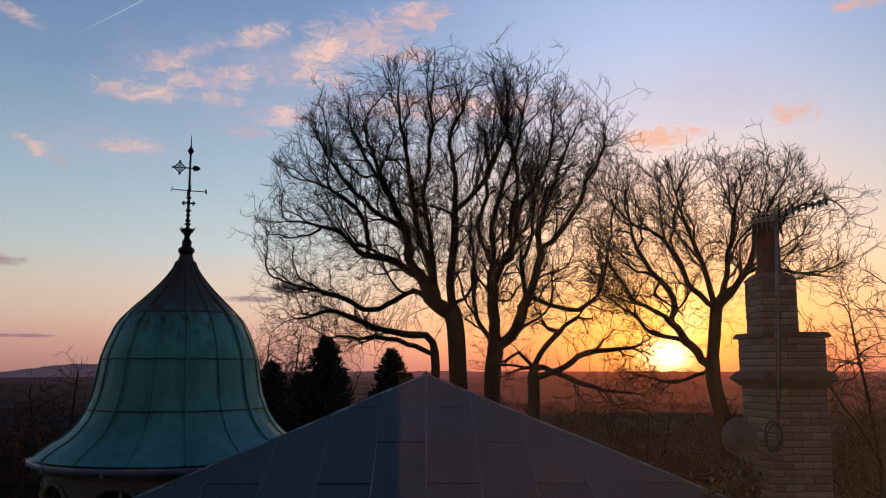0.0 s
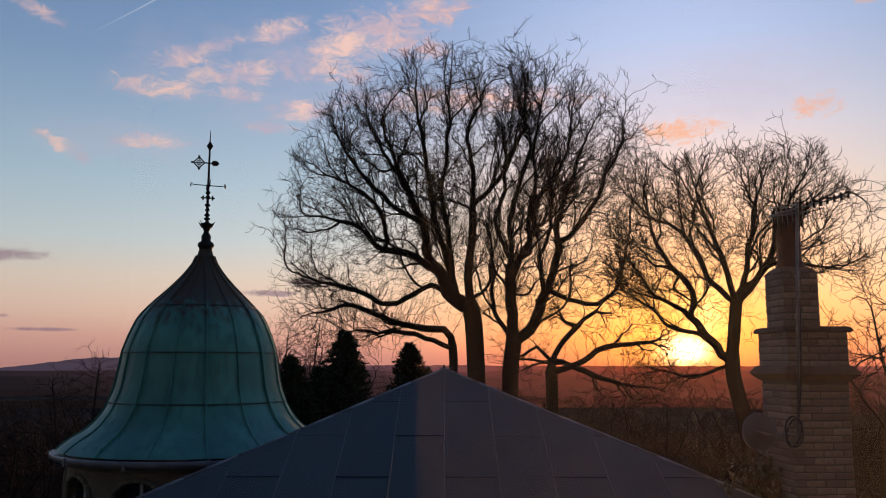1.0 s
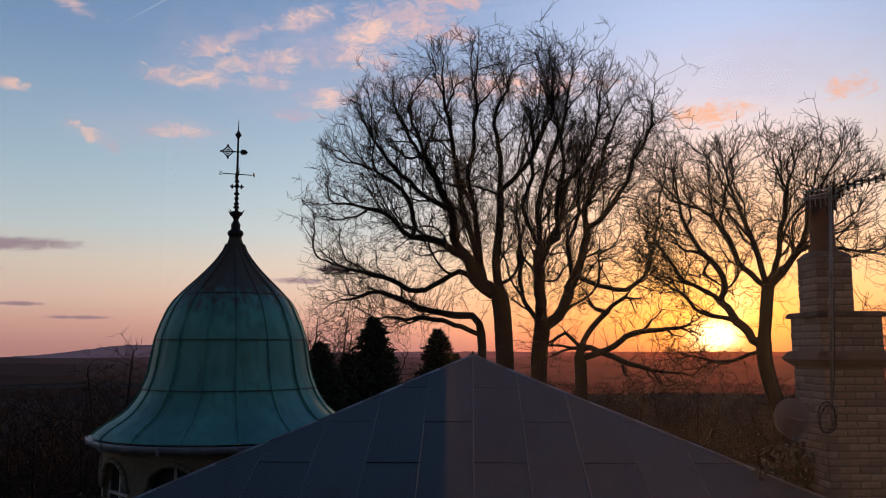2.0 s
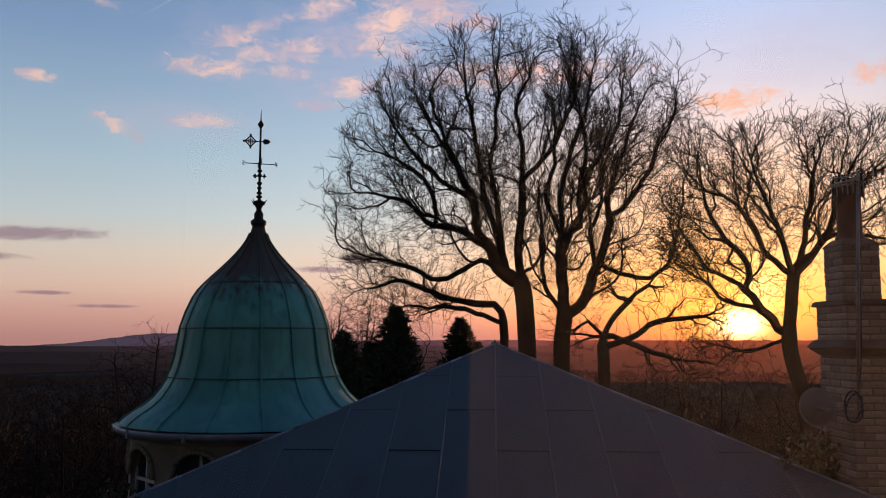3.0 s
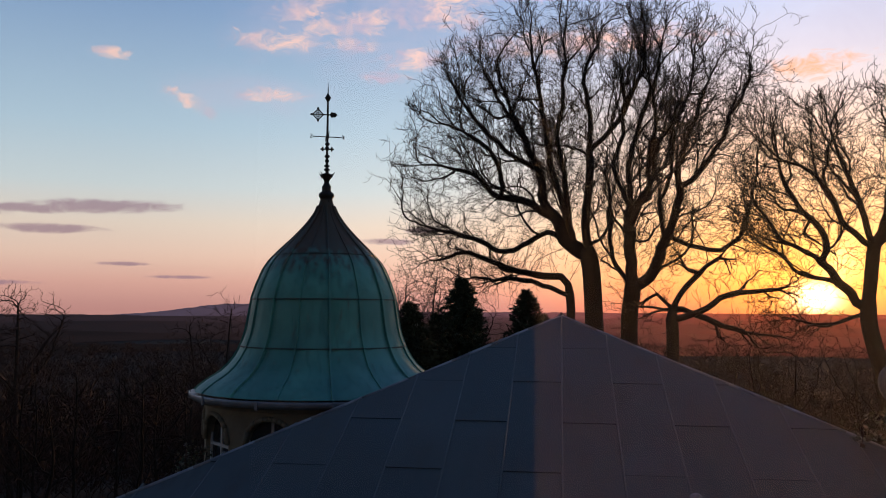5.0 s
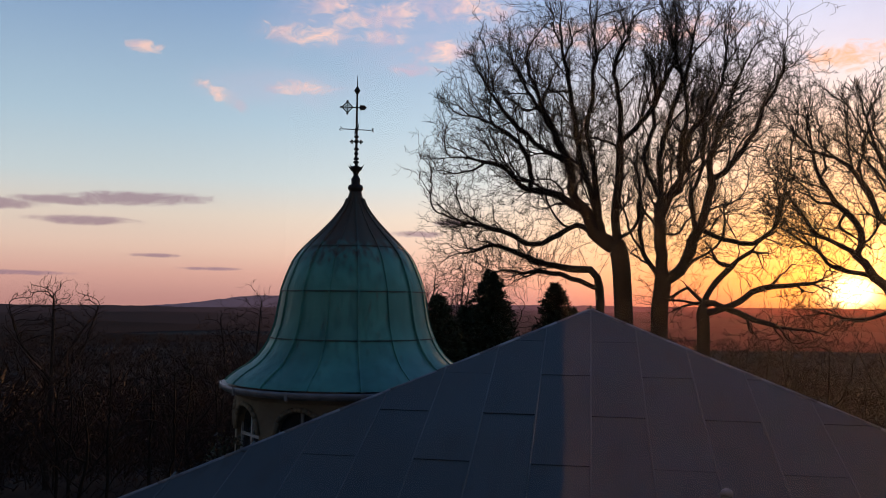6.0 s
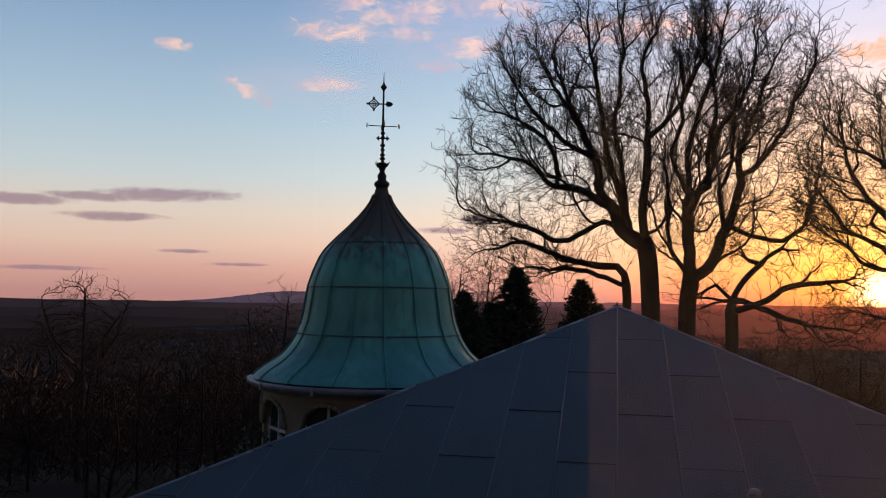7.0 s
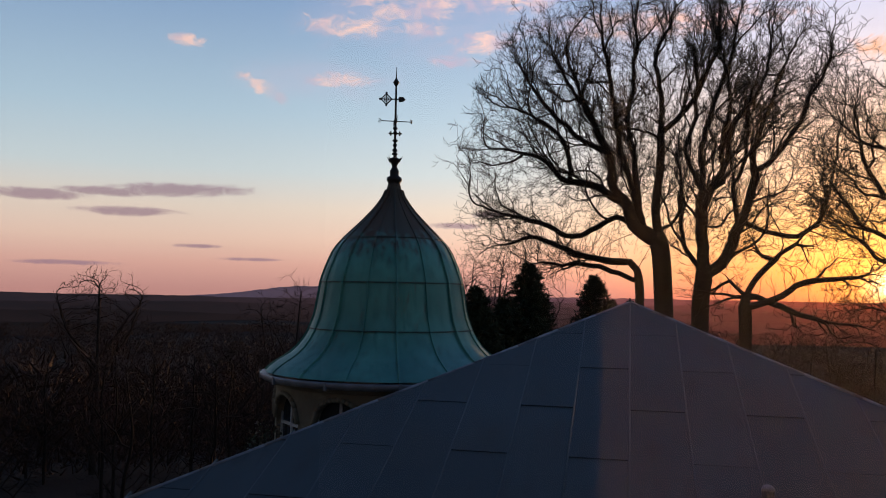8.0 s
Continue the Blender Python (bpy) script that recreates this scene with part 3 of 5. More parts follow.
def build_vane():
    vane = thing("weather_vane", "black wrought iron weather vane with compass letters", "weather vane", (CUP[0], CUP[1], RIM_Z), turn=CUP_AZ)
    bm = rod(bmesh.new(), (0, 0, 4.06), (0, 0, 5.55), 0.028, 10, 0.018)
    rod(bm, (0, 0, 5.55), (0, 0, 5.87), 0.016, 8, 0.004)
    part("rod", bm, IRON, vane)
    part("ball", lathe(bmesh.new(), [(0.01, 5.48), (0.035, 5.52), (0.062, 5.565), (0.035, 5.61), (0.012, 5.65)], 14), IRON, vane, smooth=True)
    for z, r in ((4.16, 0.055), (4.23, 0.05), (4.33, 0.042), (4.42, 0.05), (4.66, 0.045)):
        part("collar", lathe(bmesh.new(), [(0.025, z - 0.03), (r, z - 0.015), (r, z + 0.015), (0.025, z + 0.03)], 12), IRON, vane, smooth=True)
    # small cross with trefoil ends
    bm = rod(bmesh.new(), (-0.12, 0, 4.56), (0.12, 0, 4.56), 0.014, 8)
    for x in (-0.085, 0.085):
        for ox, oz in ((0.0, 0.028), (0.0, -0.028), (0.028 if x > 0 else -0.028, 0)):
            bmesh.ops.create_icosphere(bm, subdivisions=1, radius=0.02, matrix=Matrix.Translation((x + ox, 0, 4.56 + oz)))
    bmesh.ops.create_icosphere(bm, subdivisions=2, radius=0.045, matrix=Matrix.Translation((0, 0, 4.57)))
    part("trefoil_cross", bm, IRON, vane)
    # compass arms and letters
    for ang, letter in ((0, "N"), (90, "W"), (180, "S"), (270, "E")):
        a = radians(ang + 6)
        c, s = math.cos(a), math.sin(a)
        arm = part("compass_arm", rod(bmesh.new(), (0, 0, 4.80), (0.28 * c, 0.28 * s, 4.80), 0.009, 6), IRON, vane)
        curve = bpy.data.curves.new("letter", "FONT")
        curve.body, curve.size, curve.extrude, curve.align_x, curve.align_y = letter, 0.12, 0.005, "CENTER", "CENTER"
        temp = bpy.data.objects.new("letter_temp", curve)
        mesh = bpy.data.meshes.new_from_object(temp)
        bpy.data.objects.remove(temp)
        ob = link_mesh("letter", mesh, IRON, arm)
        ob.matrix_local = pose(0.31 * c, 0.31 * s, 4.80, 90, 0, {"S": 180, "N": 68}.get(letter, ang + 6))
    part("hub", lathe(bmesh.new(), [(0.02, 4.76), (0.035, 4.78), (0.035, 4.82), (0.02, 4.84)], 12), IRON, vane, smooth=True)
    # the turning arrow: pierced lozenge tail and leaf point
    bm = bmesh.new()
    z = 5.234
    rod(bm, (-0.32, 0, z), (0.17, 0, z), 0.012, 8)
    diamond = [(-0.29, 0, z), (-0.185, 0, z + 0.105), (-0.08, 0, z), (-0.185, 0, z - 0.105), (-0.29, 0, z)]
    rods(bm, diamond, 0.012)
    rod(bm, (-0.185, 0, z + 0.13), (-0.185, 0, z - 0.13), 0.010, 6)
    for px, pz in ((-0.31, 0), (-0.185, 0.12), (-0.185, -0.12)):
        bmesh.ops.create_icosphere(bm, subdivisions=1, radius=0.026, matrix=Matrix.Translation((px, 0, z + pz)))
    rods(bm, [(-0.185 + 0.045 * math.cos(t * 0.785), 0, z + 0.045 * math.sin(t * 0.785)) for t in range(9)], 0.009)
    part("tail", bm, IRON, vane)
    bm = bmesh.new()
    outline = [(0.04, 0), (0.07, 0.055), (0.11, 0.045), (0.14, 0.05), (0.19, 0.0), (0.14, -0.05), (0.11, -0.045), (0.07, -0.055)]
    f = bm.faces.new([bm.verts.new((x, -0.008, z + h)) for x, h in outline])
    ext = bmesh.ops.extrude_face_region(bm, geom=[f])["geom"]
    bmesh.ops.translate(bm, vec=(0, 0.016, 0), verts=[v for v in ext if isinstance(v, bmesh.types.BMVert)])
    part("arrow_head", bm, IRON, vane)


build_vane()


def build_tower():
    tower = thing("tower", "round ochre stucco tower with arched windows under the cupola", "tower", (CUP[0], CUP[1], 0))
    top = RIM_Z - 0.20
    r, sides, thick = 2.14, 48, 0.25
    bm = bmesh.new()
    # windows every 45 degrees: built as gaps between piers, with arched heads
    wide, sill, spring = radians(13.0), top - 2.4, top - 0.64
    n = 10
    grid = 12
    part("base_drum", lathe(bmesh.new(), [(r, -4.0), (r, sill), (r - thick, sill), (r - thick, -4.0)], sides), RENDER, tower)
    first = radians(-90 + CUP_AZ - 24)
    for k in range(n):
        mid = first + math.tau * k / n
        a0, a1 = mid + wide, mid + math.tau / n - wide
        cols = [a0 + (a1 - a0) * i / 6 for i in range(7)]
        verts, faces = [], []
        for rr in (r, r - thick):
            for z in (sill, spring):
                verts += [(rr * math.cos(a), rr * math.sin(a), z) for a in cols]
        m = len(cols)
        for i in range(m - 1):
            faces += [(i, i + 1, m + i + 1, m + i), (2 * m + i, 3 * m + i, 3 * m + i + 1, 2 * m + i + 1)]
        faces += [(0, m, 3 * m, 2 * m), (m - 1, 3 * m - 1, 4 * m - 1, 2 * m - 1)]
        poly("pier", verts, faces, RENDER, tower)
        # arch spandrel from springing to the top, round-headed
        arc = [mid - wide + 2 * wide * i / grid for i in range(grid + 1)]
        head = [spring + 0.48 * math.sqrt(max(0.0, 1 - ((a - mid) / wide) ** 2)) for a in arc]
        cols2 = arc + [mid + math.tau / n - wide]
        head2 = head + [spring]
        verts, faces = [], []
        for rr in (r, r - thick):
            verts += [(rr * math.cos(a), rr * math.sin(a), h) for a, h in zip(cols2, head2)]
            verts += [(rr * math.cos(a), rr * math.sin(a), top + 0.05) for a in cols2]
        m = len(cols2)
        for i in range(m - 1):
            faces += [(i, i + 1, m + i + 1, m + i), (i, 2 * m + i, 2 * m + i + 1, i + 1)]
        poly("spandrel", verts, faces, RENDER, tower)
        # window set back in the opening
        c, s = math.cos(mid), math.sin(mid)
        win = new("window")
        win.parent = tower
        win.matrix_local = Matrix.Translation(((r - 0.2) * c, (r - 0.2) * s, 0)) @ pose(0, 0, 0, 0, 0, math.degrees(mid) + 90)
        half = r * math.sin(wide)
        box_part("pane", (2 * half, 0.01, top - sill), (0, -0.03, (top + sill) / 2), GLASS, win)
        for x in (-half + 0.035, 0, half - 0.035):
            box_part("glazing_bar", (0.05, 0.04, top - sill - 0.02), (x, -0.05, (top + sill) / 2), WHITE, win)
        box_part("transom", (2 * half, 0.036, 0.05), (0, -0.048, spring - 0.05), WHITE, win)
        bm = bmesh.new()
        pts = [((r + 0.02) * math.cos(a), (r + 0.02) * math.sin(a), h + 0.03) for a, h in zip(arc, head)]
        rods(bm, [Vector(p) for p in pts], 0.045, 6)
        part("arch_moulding", bm, RENDER, tower, smooth=True)


build_tower()


# ---- chimney ----
CH_AZ, CH_D = -22.03, 9.95
chimney = thing("chimney", "buff brick chimney with stepped stack, stone copings and a clay pot", "chimney",
                (-CH_D * math.sin(radians(CH_AZ)), CH_D * math.cos(radians(CH_AZ)), EYE), turn=CH_AZ + 28)


def brick_mesh(name, long):
    bm = box(bmesh.new(), (long, 0.10, 0.062), bevel=0.0)
    bmesh.ops.bevel(bm, geom=bm.edges[:], offset=0.003, segments=1, affect="EDGES")
    mesh = bpy.data.meshes.new(name)
    bm.to_mesh(mesh)
    bm.free()
    mesh.materials.append(BRICK)
    return mesh


STRETCH, HEAD = brick_mesh("brick_stretcher", 0.208), brick_mesh("brick_header", 0.100)


def brickwork(parent, side, z0, z1, shown=(0, 3)):
    """Courses of bricks on the four faces of a square stack, joints recessed."""
    course = 0.075
    rows = int(round((z1 - z0) / course))
    box_part("mortar_core", (side - 0.012, side - 0.012, z1 - z0), (0, 0, (z0 + z1) / 2), MORTAR, parent)
    for j in range(rows):
        z = z0 + (j + 0.5) * course
        for f in shown:
            face = Matrix.Rotation(math.pi / 2 * f, 4, "Z")
            count = max(2, round(side / 0.222))
            pitch = side / count
            edges = [-side / 2 + pitch * i for i in range(count + 1)] if (j + f) % 2 == 0 else [-side / 2] + [-side / 2 + pitch * (i + 0.5) for i in range(count)] + [side / 2]
            for x0, x1 in zip(edges, edges[1:]):
                wide = x1 - x0 - 0.013
                short = wide < 0.16
                ob = new("brick", HEAD if short else STRETCH)
                ob.parent = parent
                ob.matrix_local = face @ pose((x0 + x1) / 2, -side / 2 + 0.047 + random.uniform(-0.004, 0.003), z + random.uniform(-0.002, 0.002), random.uniform(-0.8, 0.8), random.uniform(-0.5, 0.5), random.uniform(-0.6, 0.6)) @ Matrix.Diagonal((wide / (0.100 if short else 0.208), 1, 1, 1))


def slab(name, side, z0, z1, top=None, label=""):
    """A square coping, its upper edges weathered back."""
    top = side - 0.05 if top is None else top
    bm = bmesh.new()
    q = [(-0.5, -0.5), (0.5, -0.5), (0.5, 0.5), (-0.5, 0.5)]
    a = [bm.verts.new((x * side, y * side, z0)) for x, y in q]
    b = [bm.verts.new((x * top, y * top, z1)) for x, y in q]
    for i in range(4):
        bm.faces.new((a[i], a[(i + 1) % 4], b[(i + 1) % 4], b[i]))
    bm.faces.new(a[::-1]), bm.faces.new(b)
    bmesh.ops.bevel(bm, geom=bm.edges[:], offset=0.012, segments=2, affect="EDGES")
    return part(name, bm, STONE, chimney, label)


TOP_X = -0.075  # the upper stack stands a little to one side


def build_chimney():
    # heights are from the eye
    slab("cornice_under", 0.66, -0.18, -0.10, 0.84)
    slab("cornice", 0.86, -0.098, -0.01, 0.73, "dark weathered projecting stone band")
    slab("coping", 0.765, 0.345, 0.405, 0.72, "dark thin stone coping")
    side = Vector((TOP_X * math.cos(radians(28)), -TOP_X * math.sin(radians(28)), 0))
    cap = slab("flaunching", 0.45, 0.985, 1.07, 0.28, "rounded mortar cap")
    cap.location = side
    bm = lathe(bmesh.new(), [(0.155, 1.02), (0.15, 1.08), (0.128, 1.13), (0.122, 1.58), (0.135, 1.60), (0.135, 1.67), (0.12, 1.68), (0.10, 1.67), (0.095, 1.2)], 28)
    part("chimney_pot", bm, CLAY, chimney, "soot-stained red clay pot", smooth=True).location = side
    bm = bmesh.new()
    for z in (1.55, 1.64, 1.71):
        rods(bm, [(0.16 * math.cos(math.tau * k / 14), 0.16 * math.sin(math.tau * k / 14), z) for k in range(15)], 0.008, 5)
    for k in range(26):
        a = math.tau * k / 26
        rod(bm, (0.16 * math.cos(a), 0.16 * math.sin(a), random.uniform(1.44, 1.54)), (0.145 * math.cos(a), 0.145 * math.sin(a), random.uniform(1.70, 1.77)), 0.007, 5)
    part("bird_guard", bm, IRON, chimney, "dark wire bird guard").location = side
    upper = new("upper_stack")
    upper.parent, upper.location = chimney, side
    brickwork(upper, 0.405, 0.405, 0.985)
    brickwork(chimney, 0.67, -0.03, 0.345)
    brickwork(chimney, 0.645, -2.83, -0.175)


build_chimney()


def build_aerial():
    """Mast, with its directional aerial, strapped to the corner of the stack."""
    a = thing("television_aerial", "grey steel mast with a toothed directional aerial", "aerial", chimney.location, turn=CH_AZ)
    y = -0.50

    def on_mast(z):
        return -0.082 + 0.112 * (z + 0.76) / 2.46

    part("mast", rod(bmesh.new(), (on_mast(-0.80), y, -0.80), (on_mast(1.70), y, 1.70), 0.016, 10), STEEL, a, smooth=True)
    for z in (-0.05, 0.37, 0.95):
        box_part("bracket", (0.06, 0.2, 0.03), (on_mast(z), y + 0.1, z), STEEL, a)
    part("boom", rod(bmesh.new(), (-0.24, y, 1.585), (0.53, y - 0.1, 1.735), 0.010, 6), STEEL, a)
    for k in range(8):
        f = k / 7
        x, z = 0.06 + 0.46 * f, 1.645 + 0.09 * f
        box_part("element", (0.024, 0.02, 0.085), (x, y - 0.06 - 0.04 * f, z), IRON, a, bevel=0.004)
    bm = bmesh.new()
    for k in range(9):
        x = -0.22 + 0.05 * k
        rod(bm, (x, y, 1.50 - 0.02 * (k % 2)), (x - 0.01, y, 1.68 + 0.03 * (k % 3)), 0.006, 5)
    rod(bm, (-0.26, y, 1.57), (0.10, y, 1.60), 0.009, 6)
    rod(bm, (-0.26, y, 1.66), (0.08, y, 1.68), 0.007, 6)
    part("reflector", bm, STEEL, a)
    # slack loop of cable
    bm = bmesh.new()
    rods(bm, [Vector((-0.12 + 0.085 * math.sin(t / 12 * math.tau), y - 0.01, -0.68 + 0.16 * math.cos(t / 12 * math.tau))) for t in range(13)], 0.010)
    rods(bm, [Vector((-0.12 + 0.075 * math.sin(t / 12 * math.tau + 0.4), y - 0.02, -0.69 + 0.145 * math.cos(t / 12 * math.tau))) for t in range(13)], 0.010)
    rods(bm, [Vector((on_mast(0.6) + 0.025, y - 0.02, 0.6)), Vector((on_mast(-0.2) + 0.03, y - 0.02, -0.2)), Vector((-0.07, y, -0.55))], 0.008)
    part("cable", bm, CABLE, a, "black slack cable loop", smooth=True)


build_aerial()


def build_dish():
    az = radians(-19.2)
    d = 9.45
    p = Vector((-d * math.sin(az), d * math.cos(az), EYE - 0.70))
    dish = thing("satellite_dish", "small grey satellite dish on a bracket", "dish", p, turn=-19.0 - 22)
    bm = bmesh.new()
    rings = []
    for i in range(7):
        r = 0.186 * i / 6 + 0.002
        rings.append([bm.verts.new((r * math.cos(math.tau * k / 28), 0.06 * (r / 0.2) ** 2 - 0.03, 1.08 * r * math.sin(math.tau * k / 28))) for k in range(28)])
    for a, b in zip(rings, rings[1:]):
        for k in range(28):
            bm.faces.new((a[k], a[(k + 1) % 28], b[(k + 1) % 28], b[k]))
    bm.faces.new(rings[0])
    bmesh.ops.solidify(bm, geom=bm.faces[:], thickness=0.012)
    part("reflector", bm, DISH, dish, smooth=True)
    bm = rods(bmesh.new(), [Vector((0, 0.0, -0.2)), Vector((-0.02, 0.22, -0.25)), Vector((-0.02, 0.33, -0.16))], 0.012)
    part("feed_arm", bm, STEEL, dish)
    box_part("feed_horn", (0.06, 0.10, 0.06), (-0.02, 0.35, -0.12), STEEL, dish, bevel=0.015)
    part("bracket", rods(bmesh.new(), [Vector((0, -0.04, 0)), Vector((0.10, -0.02, -0.02)), Vector((0.32, 0.16, -0.02))], 0.02), STEEL, dish)


build_dish()


# ---- trees ----
def smooth_line(points, step=0.3):
    """Catmull-Rom through the points, at even steps."""
    p = [2 * points[0] - points[1], *points, 2 * points[-1] - points[-2]]
    out = []
    for a, b, c, d in zip(p, p[1:], p[2:], p[3:]):
        n = max(1, int((c - b).length / step))
        for i in range(n):
            t = i / n
            out.append(0.5 * (2 * b + (c - a) * t + (2 * a - 5 * b + 4 * c - d) * t * t + (3 * b - a - 3 * c + d) * t ** 3))
    return out + [points[-1]]


def tubes(pos, par, rad, main):
    """Tapered prisms along every step of a branching skeleton, as arrays of corners and faces; thicker wood gets more sides."""
    out_v, out_f, count = [], [], 0
    seg = np.arange(len(par))[par >= 0]
    a, b = pos[par[seg]], pos[seg]
    d = b - a
    ln = np.linalg.norm(d, axis=1)
    keep = ln > 1e-5
    seg, a, b, d = seg[keep], a[keep], b[keep], d[keep] / ln[keep, None]
    r1 = rad[seg]
    r0 = np.where(main[par[seg]] == seg, rad[par[seg]], np.minimum(rad[par[seg]], r1 * 1.25))
    # the ring at the start follows the direction of the wood before it, where this is the main continuation
    d0 = d.copy()
    where = {int(s): i for i, s in enumerate(seg)}
    for i, s in enumerate(seg):
        q = int(par[s])
        if main[q] == s and q in where:
            m = d[where[q]] + d[i]
            d0[i] = m / (np.linalg.norm(m) + 1e-9)
    d1 = d.copy()
    for i, s in enumerate(seg):
        c = int(main[s])
        if c in where:
            d1[i] = d0[where[c]]
    for sides, sel in ((3, r1 < 0.02), (5, (r1 >= 0.02) & (r1 < 0.07)), (9, r1 >= 0.07)):
        i = np.nonzero(sel)[0]
        if not len(i):
            continue
        ring = []
        for c, dd, r in ((a[i], d0[i], r0[i]), (b[i], d1[i], r1[i])):
            ref = np.where(np.abs(dd[:, 1:2]) < 0.9, np.array([[0, 1.0, 0]]), np.array([[1.0, 0, 0]]))
            u = np.cross(dd, ref)
            u /= np.linalg.norm(u, axis=1)[:, None]
            v = np.cross(dd, u)
            ang = np.arange(sides) * math.tau / sides
            ring.append(c[:, None] + r[:, None, None] * (u[:, None] * np.cos(ang)[None, :, None] + v[:, None] * np.sin(ang)[None, :, None]))
        vv = np.concatenate(ring, axis=1).reshape(-1, 3)
        base = count + np.arange(len(i))[:, None] * 2 * sides
        k = np.arange(sides)
        f = np.stack([base + k, base + (k + 1) % sides, base + sides + (k + 1) % sides, base + sides + k], axis=-1).reshape(-1, 4)
        out_v.append(vv), out_f.append(f)
        count += len(vv)
    return np.concatenate(out_v), np.concatenate(out_f)


def quads(name, v, f, mat, parent, label="", smooth=True):
    mesh = bpy.data.meshes.new(name)
    mesh.vertices.add(len(v))
    mesh.vertices.foreach_set("co", np.ascontiguousarray(v, dtype=np.float32).ravel())
    mesh.loops.add(f.size)
    mesh.loops.foreach_set("vertex_index", np.ascontiguousarray(f, dtype=np.int32).ravel())
    mesh.polygons.add(len(f))
    mesh.polygons.foreach_set("loop_start", np.arange(len(f), dtype=np.int32) * f.shape[1])
    mesh.update()
    mesh.validate()
    return link_mesh(name, mesh, mat, parent, label, smooth)


def grow(seed, limbs, ovals, points, deep, trunk_r, reach=1.7, kill=0.42, step=0.28, twigs=2, twig_len=0.30, tip=0.0078, power=2.35, lift=0.30, slim=1.25, bare=0.35, fans=0.0):
    """A bare tree: limbs drawn as lines (sideways, height), then wood growing into the space of the crown, then sprays of twigs.
    Returns positions, parents, radii and the main continuation of every joint."""
    rng = np.random.default_rng(seed)
    pos, par, runs = [], [], []
    for li, limb in enumerate(limbs):
        swing = 0.0 if li == 0 else rng.uniform(-1, 1) * deep * 0.55
        total = max(1e-3, sum(math.dist(p, q) for p, q in zip(limb, limb[1:])))
        run, pts = 0.0, []
        if pos:
            root = min(range(len(pos)), key=lambda k: (pos[k][0] - limb[0][0]) ** 2 + (pos[k][2] - limb[0][1]) ** 2 + 0.05 * abs(pos[k][1]))
            y0 = pos[root][1]
        else:
            root, y0 = -1, 0.0
        for k, (x, z) in enumerate(limb):
            if k:
                run += math.dist(limb[k - 1], limb[k])
            pts.append(Vector((x, y0 + swing * (run / total) ** 1.2, z)))
        line = smooth_line(pts)
        if root >= 0:
            line = line[1:]
        before = root
        if li == 0:
            first = max(4, int(bare * len(line)))
        drift, calm = np.zeros(3), 0.006 if li == 0 else 0.045
        runs.append([root] if root >= 0 else [])
        for k, p in enumerate(line):
            drift = 0.8 * drift + calm * rng.normal(size=3)
            pos.append((p.x + drift[0], p.y + 1.5 * drift[1], p.z + 0.6 * drift[2])), par.append(before)
            before = len(pos) - 1
            runs[-1].append(before)
    n_limb = len(pos)
    vol = np.array([a[2] * a[3] for a in ovals])
    core = np.array([limbs[0][-1][0], 0.0, limbs[0][-1][1]])

    def inside(p, grow_by):
        return any(((p[0] - a) / c) ** 2 + ((p[2] - b) / d) ** 2 + (p[1] / deep) ** 2 < grow_by for a, b, c, d in ovals)

    def unit(v):
        return v / (math.sqrt(v @ v) + 1e-9)

    def boughs(lines, gap, length, spread, pace, wobble):
        """Side branches along every line, fanning up and outwards, that end at the rim of the crown."""
        out = []
        for line in lines:
            run, due = 0.0, gap * rng.uniform(0.4, 1.4)
            for k in range(1, len(line)):
                p, q = np.array(pos[line[k]]), np.array(pos[line[k - 1]])
                run += math.dist(p, q)
                if run < due or not inside(p, 1.0):
                    continue
                due = run + gap * rng.uniform(0.5, 1.5)
                d = unit(unit(p - q) + spread * rng.normal(size=3) + 0.45 * unit(p - core) + np.array([0, 0, lift * 0.3]))
                branch = [line[k]]
                for _ in range(int(length * rng.uniform(0.5, 1.35) * (1.15 - 0.5 * k / len(line)) / pace)):
                    p = p + d * pace
                    if not inside(p, 1.06):
                        break
                    pos.append(tuple(p)), par.append(branch[-1])
                    branch.append(len(pos) - 1)
                    d = unit(d + wobble * rng.normal(size=3) + np.array([0, 0, 0.03]))
                if len(branch) > 2:
                    out.append(branch)
        return out

    if fans:
        first_boughs = boughs(runs[1:], 0.50, 2.7 * fans, 0.58, 0.24, 0.2)
        second = boughs(first_boughs + [r[len(r) // 2:] for r in runs[1:]], 0.30, 1.3 * fans, 0.62, 0.16, 0.25)
        boughs(second + first_boughs, 0.22, 0.65 * fans, 0.6, 0.12, 0.22)
    P = np.array(pos, dtype=float)

    def fill(P, number, outer, kill_, step_, reach_, rough, keep, first, clumps=0):
        """Wood grows towards a cloud of points in the crown until each point is reached."""
        n = clumps or number
        pick = rng.choice(len(ovals), size=n, p=vol / vol.sum())
        ball = rng.normal(size=(n, 3))
        ball *= (rng.random(n) ** outer / np.linalg.norm(ball, axis=1))[:, None]
        o = np.array(ovals)[pick]
        goal = np.stack([o[:, 0] + ball[:, 0] * o[:, 2], ball[:, 1] * deep, o[:, 1] + ball[:, 2] * o[:, 3]], axis=1)
        if clumps:
            goal = goal[rng.integers(0, clumps, number)] + rng.normal(size=(number, 3)) * np.array([0.5, 0.5, 0.42])
        goal += 0.15 * rng.normal(size=goal.shape)
        near, who = np.full(number, 1e9), np.zeros(number, dtype=int)
        used = {}

        def update(lo, hi):
            for s in range(lo, hi, 400):
                e = min(hi, s + 400)
                dd = ((goal[:, None] - P[None, s:e]) ** 2).sum(-1)
                j = dd.argmin(1)
                v = dd[np.arange(len(goal)), j]
                m = v < near
                near[m], who[m] = v[m], s + j[m]

